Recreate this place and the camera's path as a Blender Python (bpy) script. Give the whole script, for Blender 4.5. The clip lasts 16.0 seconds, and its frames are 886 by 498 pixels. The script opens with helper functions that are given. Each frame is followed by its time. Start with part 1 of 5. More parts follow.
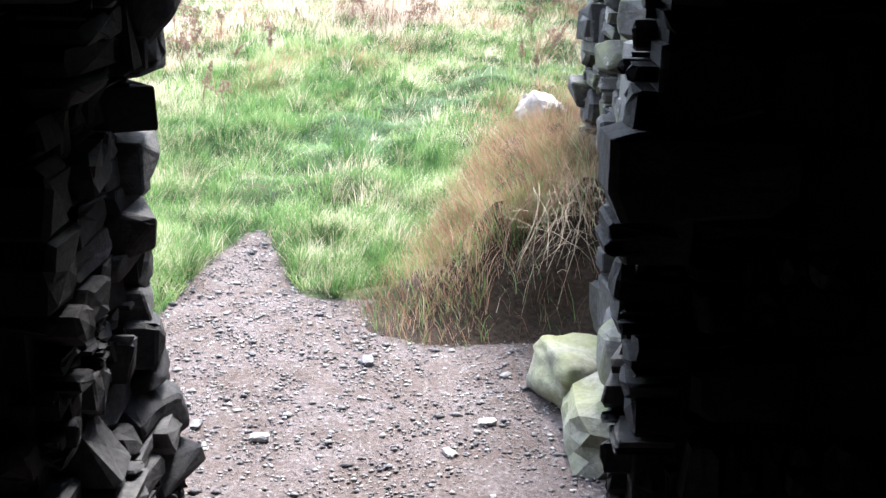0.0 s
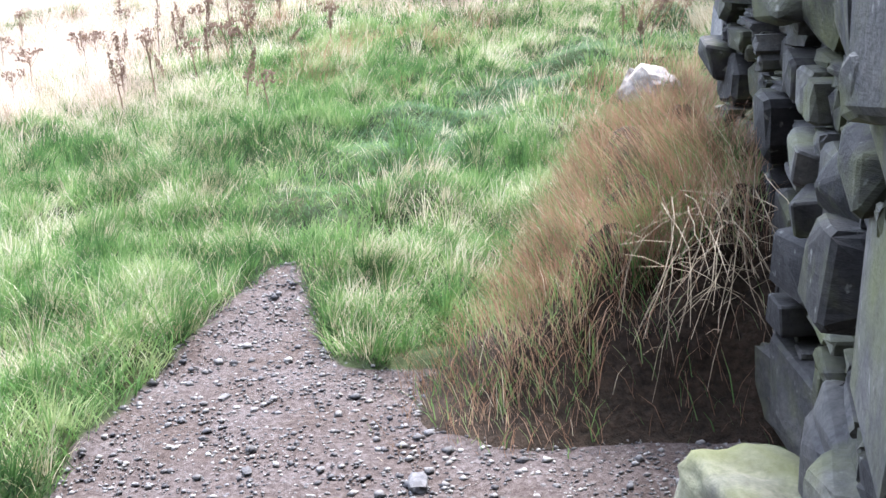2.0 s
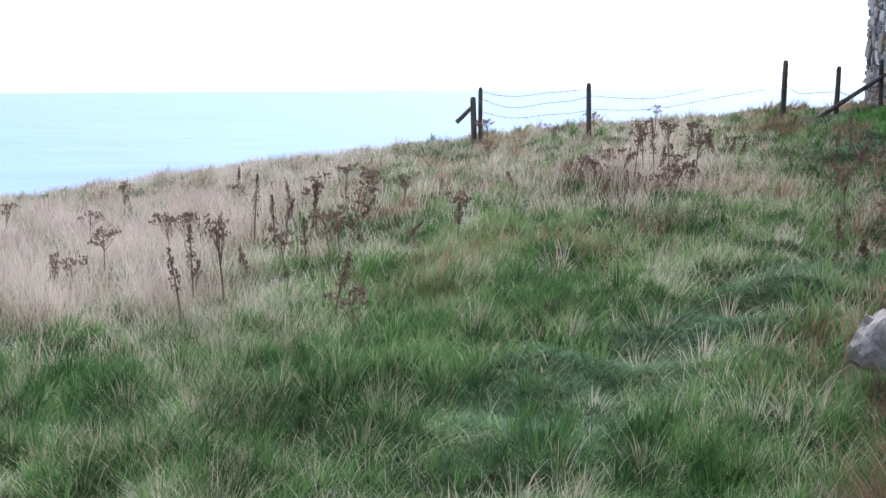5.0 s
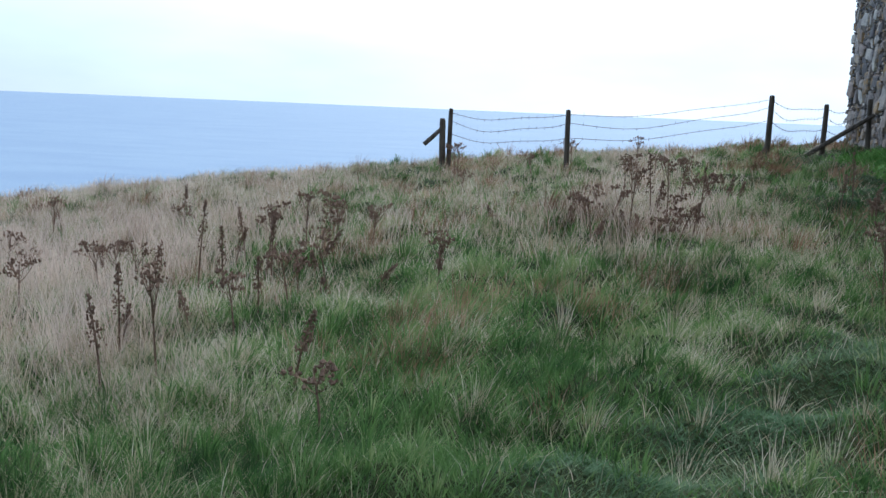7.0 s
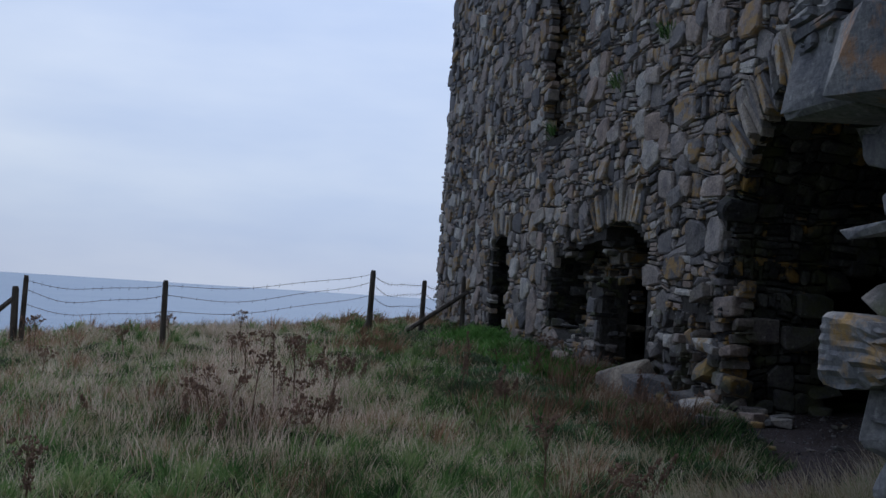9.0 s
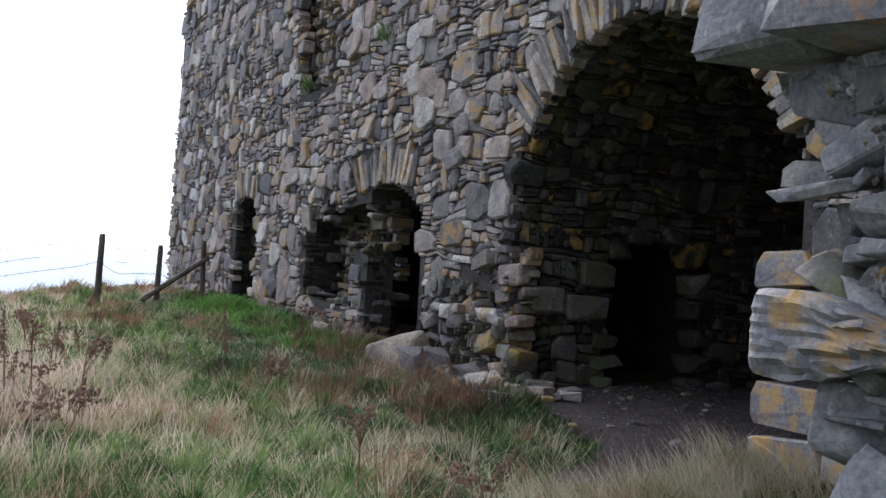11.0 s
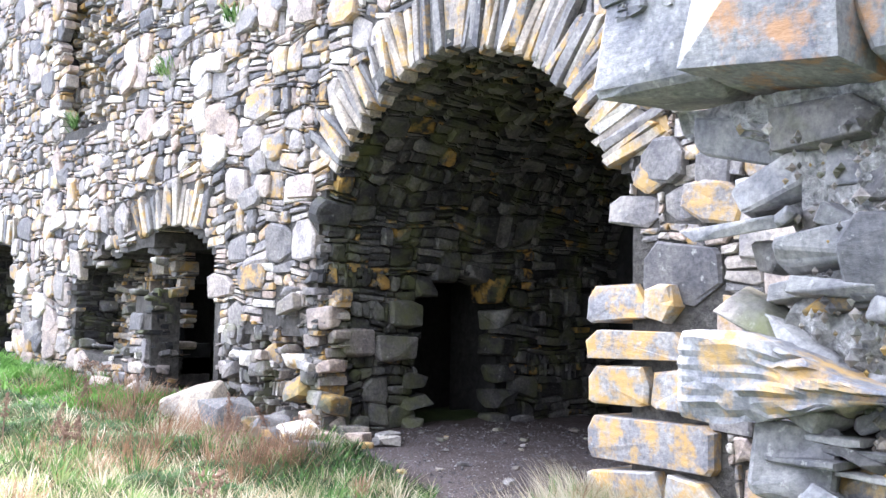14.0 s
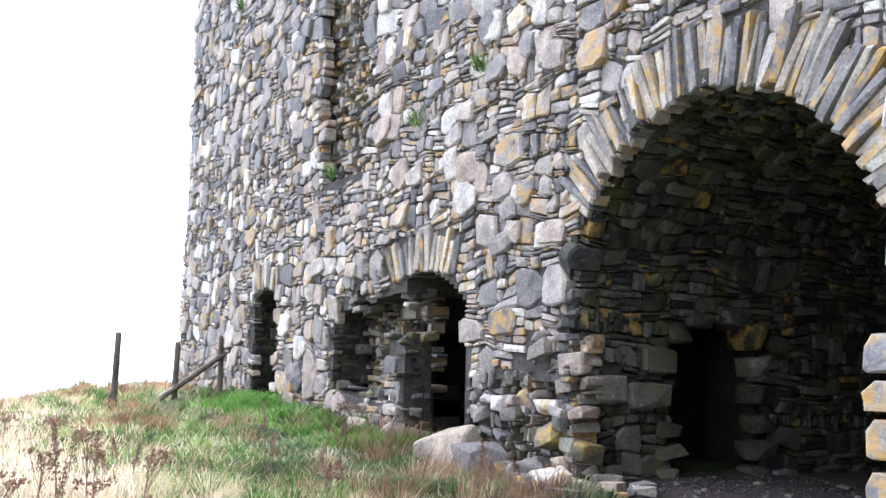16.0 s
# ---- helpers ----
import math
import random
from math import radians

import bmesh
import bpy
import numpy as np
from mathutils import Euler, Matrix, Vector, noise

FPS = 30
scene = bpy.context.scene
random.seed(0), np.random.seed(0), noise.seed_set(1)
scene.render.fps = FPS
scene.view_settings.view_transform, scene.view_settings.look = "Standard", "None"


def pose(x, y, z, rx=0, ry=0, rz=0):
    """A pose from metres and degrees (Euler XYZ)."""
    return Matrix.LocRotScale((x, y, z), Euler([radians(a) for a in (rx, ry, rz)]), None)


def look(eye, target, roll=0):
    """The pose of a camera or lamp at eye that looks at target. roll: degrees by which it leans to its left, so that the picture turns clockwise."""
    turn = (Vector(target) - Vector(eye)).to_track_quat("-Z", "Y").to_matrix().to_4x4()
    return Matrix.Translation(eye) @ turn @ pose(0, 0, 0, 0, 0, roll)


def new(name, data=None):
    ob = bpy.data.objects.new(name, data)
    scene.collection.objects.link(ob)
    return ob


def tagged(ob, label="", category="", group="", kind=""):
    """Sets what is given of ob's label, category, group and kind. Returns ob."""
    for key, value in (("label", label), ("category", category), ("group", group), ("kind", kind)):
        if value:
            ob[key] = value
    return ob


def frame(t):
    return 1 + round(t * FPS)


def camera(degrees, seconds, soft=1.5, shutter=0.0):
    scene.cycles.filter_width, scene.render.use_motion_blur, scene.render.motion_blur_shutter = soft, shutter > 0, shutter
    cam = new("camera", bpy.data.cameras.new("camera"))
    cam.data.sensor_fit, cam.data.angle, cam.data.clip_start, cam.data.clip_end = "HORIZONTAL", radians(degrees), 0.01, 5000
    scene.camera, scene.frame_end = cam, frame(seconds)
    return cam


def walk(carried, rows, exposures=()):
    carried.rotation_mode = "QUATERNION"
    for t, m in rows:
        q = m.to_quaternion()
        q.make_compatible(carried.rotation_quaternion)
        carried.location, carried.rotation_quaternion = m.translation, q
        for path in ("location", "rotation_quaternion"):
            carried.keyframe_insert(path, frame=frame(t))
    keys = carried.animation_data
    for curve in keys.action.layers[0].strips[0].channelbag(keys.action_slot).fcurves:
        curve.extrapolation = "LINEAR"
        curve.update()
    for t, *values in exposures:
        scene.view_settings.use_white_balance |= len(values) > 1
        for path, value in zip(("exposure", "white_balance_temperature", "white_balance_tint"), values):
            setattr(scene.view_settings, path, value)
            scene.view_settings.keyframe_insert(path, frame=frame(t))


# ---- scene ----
cam = camera(44.7, 16.0)
METRES, EYE, TILT, LEAN, TURN = 8.4, 1.85, 3.3, -3.3, 0.0
ROWS = [
    (0.0, 0.0, 0.0, 0.0, -0.78, -20.4, 2.1),
    (0.5, 0.0024, 0.0455, -0.0101, -1.65, -21.6, 4.22),
    (1.0, 0.0053, 0.0954, -0.0231, 0.81, -17.96, 3.26),
    (1.5, 0.0024, 0.143, -0.0349, 2.26, -18.93, 4.77),
    (2.0, 0.006, 0.193, -0.0451, 3.41, -20.91, 5.73),
    (2.5, 0.0029, 0.2383, -0.0476, 6.17, -20.71, 3.88),
    (3.0, -0.001, 0.2863, -0.0516, 5.27, -19.3, 6.38),
    (3.5, 0.0001, 0.3343, -0.0594, 6.26, -17.47, 5.39),
    (4.0, -0.0051, 0.3846, -0.062, 9.82, -14.92, 3.73),
    (4.5, -0.0088, 0.4225, -0.063, 11.89, -12.3, 4.44),
    (7.0, -0.067, 0.5979, -0.0649, 9.74, -10.34, 1.46),
    (7.5, -0.0849, 0.6333, -0.0669, 0.43, -10.67, 2.89),
    (8.0, -0.093, 0.6724, -0.0661, -6.16, -6.99, 1.71),
    (8.5, -0.1014, 0.7001, -0.0661, -7.82, -2.96, -0.57),
    (9.0, -0.1119, 0.7356, -0.0655, -12.33, -1.49, -1.17),
    (9.5, -0.1181, 0.7602, -0.0649, -19.16, -1.11, -2.36),
    (10.0, -0.1198, 0.7945, -0.0683, -22.3, -1.62, -2.51),
    (12.5, -0.1681, 0.9276, -0.0728, -38.96, -4.23, -1.84),
    (13.0, -0.1736, 0.9272, -0.0706, -42.7, -3.9, -1.5),
    (13.5, -0.1726, 0.9283, -0.0703, -42.71, -2.42, -0.56),
    (14.0, -0.1709, 0.933, -0.0687, -40.88, -0.74, -0.67),
    (14.5, -0.1677, 0.9393, -0.0685, -37.49, -0.48, -0.38),
    (15.0, -0.1699, 0.9427, -0.0675, -33.39, -0.21, -0.18),
    (15.5, -0.1753, 0.9445, -0.0665, -30.18, 0.54, -0.48),
    (16.0, -0.1778, 0.9446, -0.0669, -28.23, 1.45, -0.3),
]
EXPOSURES = [(0.0, 3.1, 6350, 10), (1.0, 2.95, 6350, 10), (2.0, 2.65, 6200, 12), (3.0, 2.3, 6100, 13), (4.0, 1.95, 6000, 12), (4.7, 1.4, 5950, 12), (6.8, 0.5, 5800, 4), (8.0, 0.3, 5950, 8), (9.0, -0.6, 5850, 12), (10.0, -0.35, 6500, 13), (12.3, 2.9, 6550, 14), (14.5, 3.35, 6600, 15), (16.0, 2.65, 6700, 14)]
walk(cam, [(t, pose(0, 0, EYE, TILT, LEAN, TURN) @ pose(METRES * x, METRES * y, METRES * z, 90 + pitch, roll, yaw)) for t, x, y, z, yaw, pitch, roll in ROWS], EXPOSURES)

# ---- world and sun ----
world = bpy.data.worlds.new("world")
scene.world = world
world.use_nodes = True
wn, wl = world.node_tree.nodes, world.node_tree.links
wn.clear()
w_out, w_bg = wn.new("ShaderNodeOutputWorld"), wn.new("ShaderNodeBackground")
w_sky = wn.new("ShaderNodeTexSky")
w_sky.sky_type, w_sky.sun_disc = "NISHITA", False
SUN_AZ, SUN_EL = 13.0, 54.0
w_sky.sun_elevation, w_sky.sun_rotation = radians(SUN_EL), radians(SUN_AZ)
w_co, w_map = wn.new("ShaderNodeTexCoord"), wn.new("ShaderNodeMapping")
w_map.inputs["Scale"].default_value = (1.2, 1.2, 4.5)
w_noise = wn.new("ShaderNodeTexNoise")
w_noise.inputs["Scale"].default_value, w_noise.inputs["Detail"].default_value = 1.6, 5.0
w_ramp = wn.new("ShaderNodeValToRGB")
w_ramp.color_ramp.elements[0].position, w_ramp.color_ramp.elements[0].color = 0.32, (4.7, 5.6, 7.4, 1)
w_ramp.color_ramp.elements[1].position, w_ramp.color_ramp.elements[1].color = 0.68, (7.2, 7.7, 8.4, 1)
w_mix = wn.new("ShaderNodeMixRGB")
w_mix.inputs["Fac"].default_value = 0.88
wl.new(w_co.outputs["Generated"], w_map.inputs["Vector"])
wl.new(w_map.outputs["Vector"], w_noise.inputs["Vector"])
wl.new(w_noise.outputs["Fac"], w_ramp.inputs["Fac"])
wl.new(w_sky.outputs["Color"], w_mix.inputs["Color1"])
wl.new(w_ramp.outputs["Color"], w_mix.inputs["Color2"])
# the cloud is brighter towards the veiled sun
w_dot = wn.new("ShaderNodeVectorMath")
w_dot.operation = "DOT_PRODUCT"
w_dot.inputs[1].default_value = (math.sin(radians(SUN_AZ)) * math.cos(radians(SUN_EL)), math.cos(radians(SUN_AZ)) * math.cos(radians(SUN_EL)), math.sin(radians(SUN_EL)))
w_glow = wn.new("ShaderNodeMapRange")
for sock, value in (("From Min", 0.0), ("From Max", 1.0), ("To Min", 0.36), ("To Max", 2.0)):
    w_glow.inputs[sock].default_value = value
w_mul = wn.new("ShaderNodeVectorMath")
w_mul.operation = "SCALE"
wl.new(w_co.outputs["Generated"], w_dot.inputs[0])
wl.new(w_dot.outputs["Value"], w_glow.inputs["Value"])
wl.new(w_mix.outputs["Color"], w_mul.inputs[0])
wl.new(w_glow.outputs["Result"], w_mul.inputs["Scale"])
wl.new(w_mul.outputs["Vector"], w_bg.inputs["Color"])
w_bg.inputs["Strength"].default_value = 0.1
wl.new(w_bg.outputs["Background"], w_out.inputs["Surface"])

sun = new("sun", bpy.data.lights.new("sun", "SUN"))
sun.data.energy, sun.data.angle, sun.data.color = 3.2, radians(14), (1.0, 0.96, 0.9)
saz, sel = radians(SUN_AZ), radians(SUN_EL)
sun_from = Vector((math.sin(saz) * math.cos(sel), math.cos(saz) * math.cos(sel), math.sin(sel)))
sun.matrix_world = look(sun_from * 40, (0, 0, 0))


# ---- materials ----
def ramp_node(nt, stops):
    r = nt.nodes.new("ShaderNodeValToRGB")
    while len(r.color_ramp.elements) < len(stops):
        r.color_ramp.elements.new(0.5)
    for e, (p, c) in zip(r.color_ramp.elements, stops):
        e.position, e.color = p, (*c, 1)
    return r


def noise_node(nt, scale, detail=4.0, rough=0.6, stretch=None):
    n = nt.nodes.new("ShaderNodeTexNoise")
    n.inputs["Scale"].default_value, n.inputs["Detail"].default_value, n.inputs["Roughness"].default_value = scale, detail, rough
    geo = nt.nodes.new("ShaderNodeNewGeometry")
    src = geo.outputs["Position"]
    if stretch:
        m = nt.nodes.new("ShaderNodeMapping")
        m.inputs["Scale"].default_value = stretch
        nt.links.new(src, m.inputs["Vector"])
        src = m.outputs["Vector"]
    nt.links.new(src, n.inputs["Vector"])
    return n


def mix_node(nt, fac, a, b, mode="MIX"):
    m = nt.nodes.new("ShaderNodeMixRGB")
    m.blend_type = mode
    for sock, v in ((m.inputs["Fac"], fac), (m.inputs["Color1"], a), (m.inputs["Color2"], b)):
        if isinstance(v, (int, float)):
            sock.default_value = v
        elif isinstance(v, tuple):
            sock.default_value = (*v, 1)
        else:
            nt.links.new(v, sock)
    return m.outputs["Color"]


def math_node(nt, op, a, b=0.0):
    m = nt.nodes.new("ShaderNodeMath")
    m.operation = op
    for sock, v in ((m.inputs[0], a), (m.inputs[1], b)):
        if isinstance(v, (int, float)):
            sock.default_value = v
        else:
            nt.links.new(v, sock)
    return m.outputs[0]


def start_material(name, rough=0.9, spec=0.2):
    m = bpy.data.materials.new(name)
    m.use_nodes = True
    b = m.node_tree.nodes["Principled BSDF"]
    b.inputs["Roughness"].default_value = rough
    b.inputs["Specular IOR Level"].default_value = spec
    return m, m.node_tree, b


def add_bump(nt, b, height, strength, distance):
    u = nt.nodes.new("ShaderNodeBump")
    u.inputs["Strength"].default_value, u.inputs["Distance"].default_value = strength, distance
    nt.links.new(height, u.inputs["Height"])
    nt.links.new(u.outputs["Normal"], b.inputs["Normal"])


def piece_random(nt):
    """One random number for each piece, whether it is an object or an island of a joined mesh."""
    g, o = nt.nodes.new("ShaderNodeNewGeometry"), nt.nodes.new("ShaderNodeObjectInfo")
    return math_node(nt, "FRACT", math_node(nt, "ADD", g.outputs["Random Per Island"], o.outputs["Random"]))


def stone_material(name, stops, lichen=0.35, lichen_colour=(0.42, 0.25, 0.07), moss=0.0, spec=0.25, cover=0.0, specks=0.55):
    m, nt, b = start_material(name, 0.85, spec)
    tone = ramp_node(nt, stops)
    tone.color_ramp.interpolation = "LINEAR"
    rnd = piece_random(nt)
    nt.links.new(rnd, tone.inputs["Fac"])
    grain = noise_node(nt, 38.0, 6.0, 0.7)
    patch = noise_node(nt, 5.0, 4.0, 0.6)
    strata = noise_node(nt, 9.0, 4.0, 0.6, (1.0, 1.0, 3.0))
    g = ramp_node(nt, [(0.3, (0.55, 0.55, 0.58)), (0.7, (1.35, 1.33, 1.3))])
    nt.links.new(grain.outputs["Fac"], g.inputs["Fac"])
    col = mix_node(nt, 1.0, tone.outputs["Color"], g.outputs["Color"], "MULTIPLY")
    p = ramp_node(nt, [(0.35, (0.7, 0.7, 0.74)), (0.65, (1.25, 1.22, 1.15))])
    nt.links.new(patch.outputs["Fac"], p.inputs["Fac"])
    col = mix_node(nt, 1.0, col, p.outputs["Color"], "MULTIPLY")
    # orange lichen on some of the stones, in patches
    r2 = math_node(nt, "FRACT", math_node(nt, "MULTIPLY", rnd, 17.31))
    some = math_node(nt, "MULTIPLY", math_node(nt, "LESS_THAN", r2, lichen), 1.0)
    blot = ramp_node(nt, [(0.46 + cover, (0, 0, 0)), (0.6 + cover, (0.8, 0.8, 0.8))])
    lich = noise_node(nt, 7.0, 6.0, 0.65)
    nt.links.new(lich.outputs["Fac"], blot.inputs["Fac"])
    col = mix_node(nt, math_node(nt, "MULTIPLY", some, blot.outputs["Color"]), col, lichen_colour)
    pale = ramp_node(nt, [(0.62, (0, 0, 0)), (0.7, (specks, specks, specks))])
    spots = noise_node(nt, 21.0, 5.0, 0.6)
    nt.links.new(spots.outputs["Fac"], pale.inputs["Fac"])
    col = mix_node(nt, pale.outputs["Color"], col, (0.42, 0.42, 0.4))
    if moss:
        mo = ramp_node(nt, [(0.5 - 0.2 * moss, (0, 0, 0)), (0.75 - 0.2 * moss, (0.75, 0.75, 0.75))])
        mn = noise_node(nt, 3.0, 5.0, 0.6)
        nt.links.new(mn.outputs["Fac"], mo.inputs["Fac"])
        col = mix_node(nt, mo.outputs["Color"], col, (0.11, 0.12, 0.045))
    nt.links.new(col, b.inputs["Base Color"])
    h = math_node(nt, "ADD", math_node(nt, "MULTIPLY", strata.outputs["Fac"], 0.5), math_node(nt, "MULTIPLY", grain.outputs["Fac"], 0.25))
    add_bump(nt, b, h, 0.6, 0.022)
    return m


def plain_material(name, a, c, scale, rough=0.9, bump=0.5, depth=0.01, spec=0.2, stretch=None):
    m, nt, b = start_material(name, rough, spec)
    n1, n2 = noise_node(nt, scale, 6.0, 0.65, stretch), noise_node(nt, scale * 0.13, 3.0)
    r = ramp_node(nt, [(0.3, a), (0.7, c)])
    nt.links.new(n1.outputs["Fac"], r.inputs["Fac"])
    r2 = ramp_node(nt, [(0.3, (0.7, 0.7, 0.7)), (0.7, (1.25, 1.25, 1.25))])
    nt.links.new(n2.outputs["Fac"], r2.inputs["Fac"])
    nt.links.new(mix_node(nt, 1.0, r.outputs["Color"], r2.outputs["Color"], "MULTIPLY"), b.inputs["Base Color"])
    add_bump(nt, b, n1.outputs["Fac"], bump, depth)
    return m


def blade_material(name, stops, rough=0.75):
    """Grass: a colour for each blade, with broad drifts of tone over the ground, and some light passing through."""
    m, nt, b = start_material(name, rough, 0.25)
    rnd = piece_random(nt)
    drift = noise_node(nt, 0.55, 3.0, 0.6)
    clump = noise_node(nt, 3.4, 3.0, 0.6)
    f = math_node(nt, "ADD", math_node(nt, "MULTIPLY", rnd, 0.36), math_node(nt, "SUBTRACT", math_node(nt, "MULTIPLY", drift.outputs["Fac"], 1.5), 1.38))
    f = math_node(nt, "ADD", f, math_node(nt, "MULTIPLY", clump.outputs["Fac"], 1.95))
    r = ramp_node(nt, stops)
    nt.links.new(f, r.inputs["Fac"])
    nt.links.new(r.outputs["Color"], b.inputs["Base Color"])
    tr = nt.nodes.new("ShaderNodeBsdfTranslucent")
    nt.links.new(r.outputs["Color"], tr.inputs["Color"])
    mx = nt.nodes.new("ShaderNodeMixShader")
    mx.inputs["Fac"].default_value = 0.3
    nt.links.new(b.outputs["BSDF"], mx.inputs[1])
    nt.links.new(tr.outputs["BSDF"], mx.inputs[2])
    nt.links.new(mx.outputs["Shader"], nt.nodes["Material Output"].inputs["Surface"])
    return m


M_TOWER = stone_material("rubble_stone", [(0.0, (0.11, 0.108, 0.115)), (0.22, (0.215, 0.205, 0.205)), (0.45, (0.31, 0.285, 0.27)),
                                          (0.68, (0.35, 0.28, 0.24)), (0.84, (0.44, 0.41, 0.38)), (1.0, (0.56, 0.54, 0.5))], 0.25, (0.42, 0.26, 0.09))
M_SLATE = stone_material("slate_stone", [(0.0, (0.1, 0.1, 0.108)), (0.35, (0.21, 0.205, 0.205)), (0.7, (0.33, 0.285, 0.235)), (1.0, (0.44, 0.42, 0.39))], 0.42)
M_QUOIN = stone_material("quoin_stone", [(0.0, (0.22, 0.22, 0.235)), (0.5, (0.33, 0.32, 0.31)), (1.0, (0.42, 0.4, 0.38))], 0.75, (0.5, 0.3, 0.09))
# Passage stone: the shade of the unlit room is put into this near-black colour.
M_DARK = stone_material("shade_dark_stone", [(0.0, (0.015, 0.015, 0.017)), (0.5, (0.027, 0.027, 0.03)), (1.0, (0.052, 0.052, 0.055))], 0.0, moss=0.0, spec=0.1, specks=0.0)
# Mossy wall stone; on the tower's door reveals its dark tone replaces shade.
M_JAMB = stone_material("mossy_shade_dark_stone", [(0.0, (0.016, 0.016, 0.018)), (0.5, (0.04, 0.04, 0.043)), (1.0, (0.1, 0.1, 0.1))], 0.0, moss=0.12, specks=0.25)
M_SLAB = stone_material("layered_slab_stone", [(0.0, (0.13, 0.135, 0.15)), (1.0, (0.2, 0.205, 0.22))], 1.1, (0.46, 0.28, 0.09), cover=0.03)
M_PALE = stone_material("pale_slate_block", [(0.0, (0.15, 0.155, 0.168)), (1.0, (0.25, 0.255, 0.268))], 0.45, (0.4, 0.21, 0.1), cover=0.05)
# Darker copy of the tower stone; the passage's shade is put into it.
M_INSIDE = stone_material("shade_dark_inner_stone", [(0.0, (0.03, 0.03, 0.031)), (0.5, (0.065, 0.065, 0.066)), (1.0, (0.15, 0.15, 0.145))], 0.08, moss=0.1, spec=0.1, specks=0.2)
M_RUBBLE = stone_material("weathered_core_rubble", [(0.0, (0.07, 0.07, 0.075)), (0.4, (0.15, 0.145, 0.145)), (0.75, (0.24, 0.21, 0.19)), (1.0, (0.34, 0.33, 0.32))], 0.14, moss=0.05)
M_GREY = stone_material("grey_core_stone", [(0.0, (0.09, 0.092, 0.1)), (0.5, (0.18, 0.182, 0.19)), (1.0, (0.3, 0.3, 0.305))], 0.1, (0.4, 0.26, 0.09))
M_MORTAR = plain_material("earthy_mortar", (0.035, 0.033, 0.032), (0.10, 0.092, 0.085), 24.0, 1.0, 0.8, 0.03)
M_LIME = plain_material("crumbling_lime_mortar", (0.09, 0.09, 0.095), (0.42, 0.41, 0.4), 34.0, 1.0, 0.9, 0.03)
# Near-black colour stands in for the shade inside walls, rooms and the recess.
M_BLACK = plain_material("shade_black_rubble", (0.012, 0.012, 0.012), (0.03, 0.03, 0.03), 14.0, 1.0, 0.8, 0.03)
M_ROCK = stone_material("pale_rock", [(0.0, (0.17, 0.155, 0.15)), (1.0, (0.24, 0.22, 0.215))], 0.0)
M_BOULDER = stone_material("mossy_boulder", [(0.0, (0.15, 0.15, 0.125)), (1.0, (0.2, 0.2, 0.165))], 0.0, moss=0.6, specks=0.2)
M_PEBBLE = stone_material("gravel_stone", [(0.0, (0.05, 0.05, 0.058)), (0.5, (0.12, 0.118, 0.125)), (1.0, (0.25, 0.248, 0.252))], 0.0, specks=0.2)
M_POST = plain_material("weathered_post_wood", (0.06, 0.05, 0.043), (0.19, 0.165, 0.145), 30.0, 0.9, 0.6, 0.01, stretch=(1, 1, 0.08))
M_WIRE = plain_material("rusty_wire", (0.05, 0.04, 0.035), (0.12, 0.1, 0.09), 60.0, 0.7, 0.1, 0.001, 0.4)
M_STALK = plain_material("dead_brown_stalk", (0.11, 0.068, 0.05), (0.3, 0.2, 0.155), 40.0, 0.9, 0.3, 0.003)
M_STRAW = plain_material("bleached_straw", (0.17, 0.13, 0.09), (0.4, 0.33, 0.24), 30.0, 0.8, 0.2, 0.002)
M_GREEN = blade_material("green_grass_blades", [(0.0, (0.012, 0.032, 0.011)), (0.3, (0.045, 0.105, 0.03)), (0.62, (0.13, 0.24, 0.075)), (1.0, (0.34, 0.38, 0.2))])
M_DRY = blade_material("dry_grass_blades", [(0.0, (0.16, 0.19, 0.09)), (0.3, (0.34, 0.3, 0.19)), (0.65, (0.52, 0.46, 0.36)), (1.0, (0.66, 0.6, 0.5))])
M_PINK = blade_material("seeding_grass_stems", [(0.0, (0.3, 0.235, 0.195)), (0.4, (0.54, 0.43, 0.37)), (1.0, (0.76, 0.66, 0.58))])
M_TRACK = blade_material("trodden_grass_blades", [(0.0, (0.035, 0.08, 0.035)), (0.5, (0.075, 0.145, 0.07)), (1.0, (0.17, 0.22, 0.13))])
# Dark brown that stands in for the shade inside the tussock.
M_TUSSOCK_SHADE = plain_material("tussock_shade_brown", (0.01, 0.007, 0.005), (0.042, 0.028, 0.02), 36.0, 1.0, 0.9, 0.03)
M_LUSH = blade_material("lush_weed_leaves", [(0.0, (0.04, 0.1, 0.02)), (0.5, (0.1, 0.24, 0.05)), (1.0, (0.2, 0.36, 0.1))])
M_TUSSOCK = blade_material("brown_tussock_blades", [(0.0, (0.07, 0.05, 0.03)), (0.3, (0.15, 0.088, 0.056)), (0.65, (0.3, 0.18, 0.12)), (1.0, (0.46, 0.325, 0.235))])


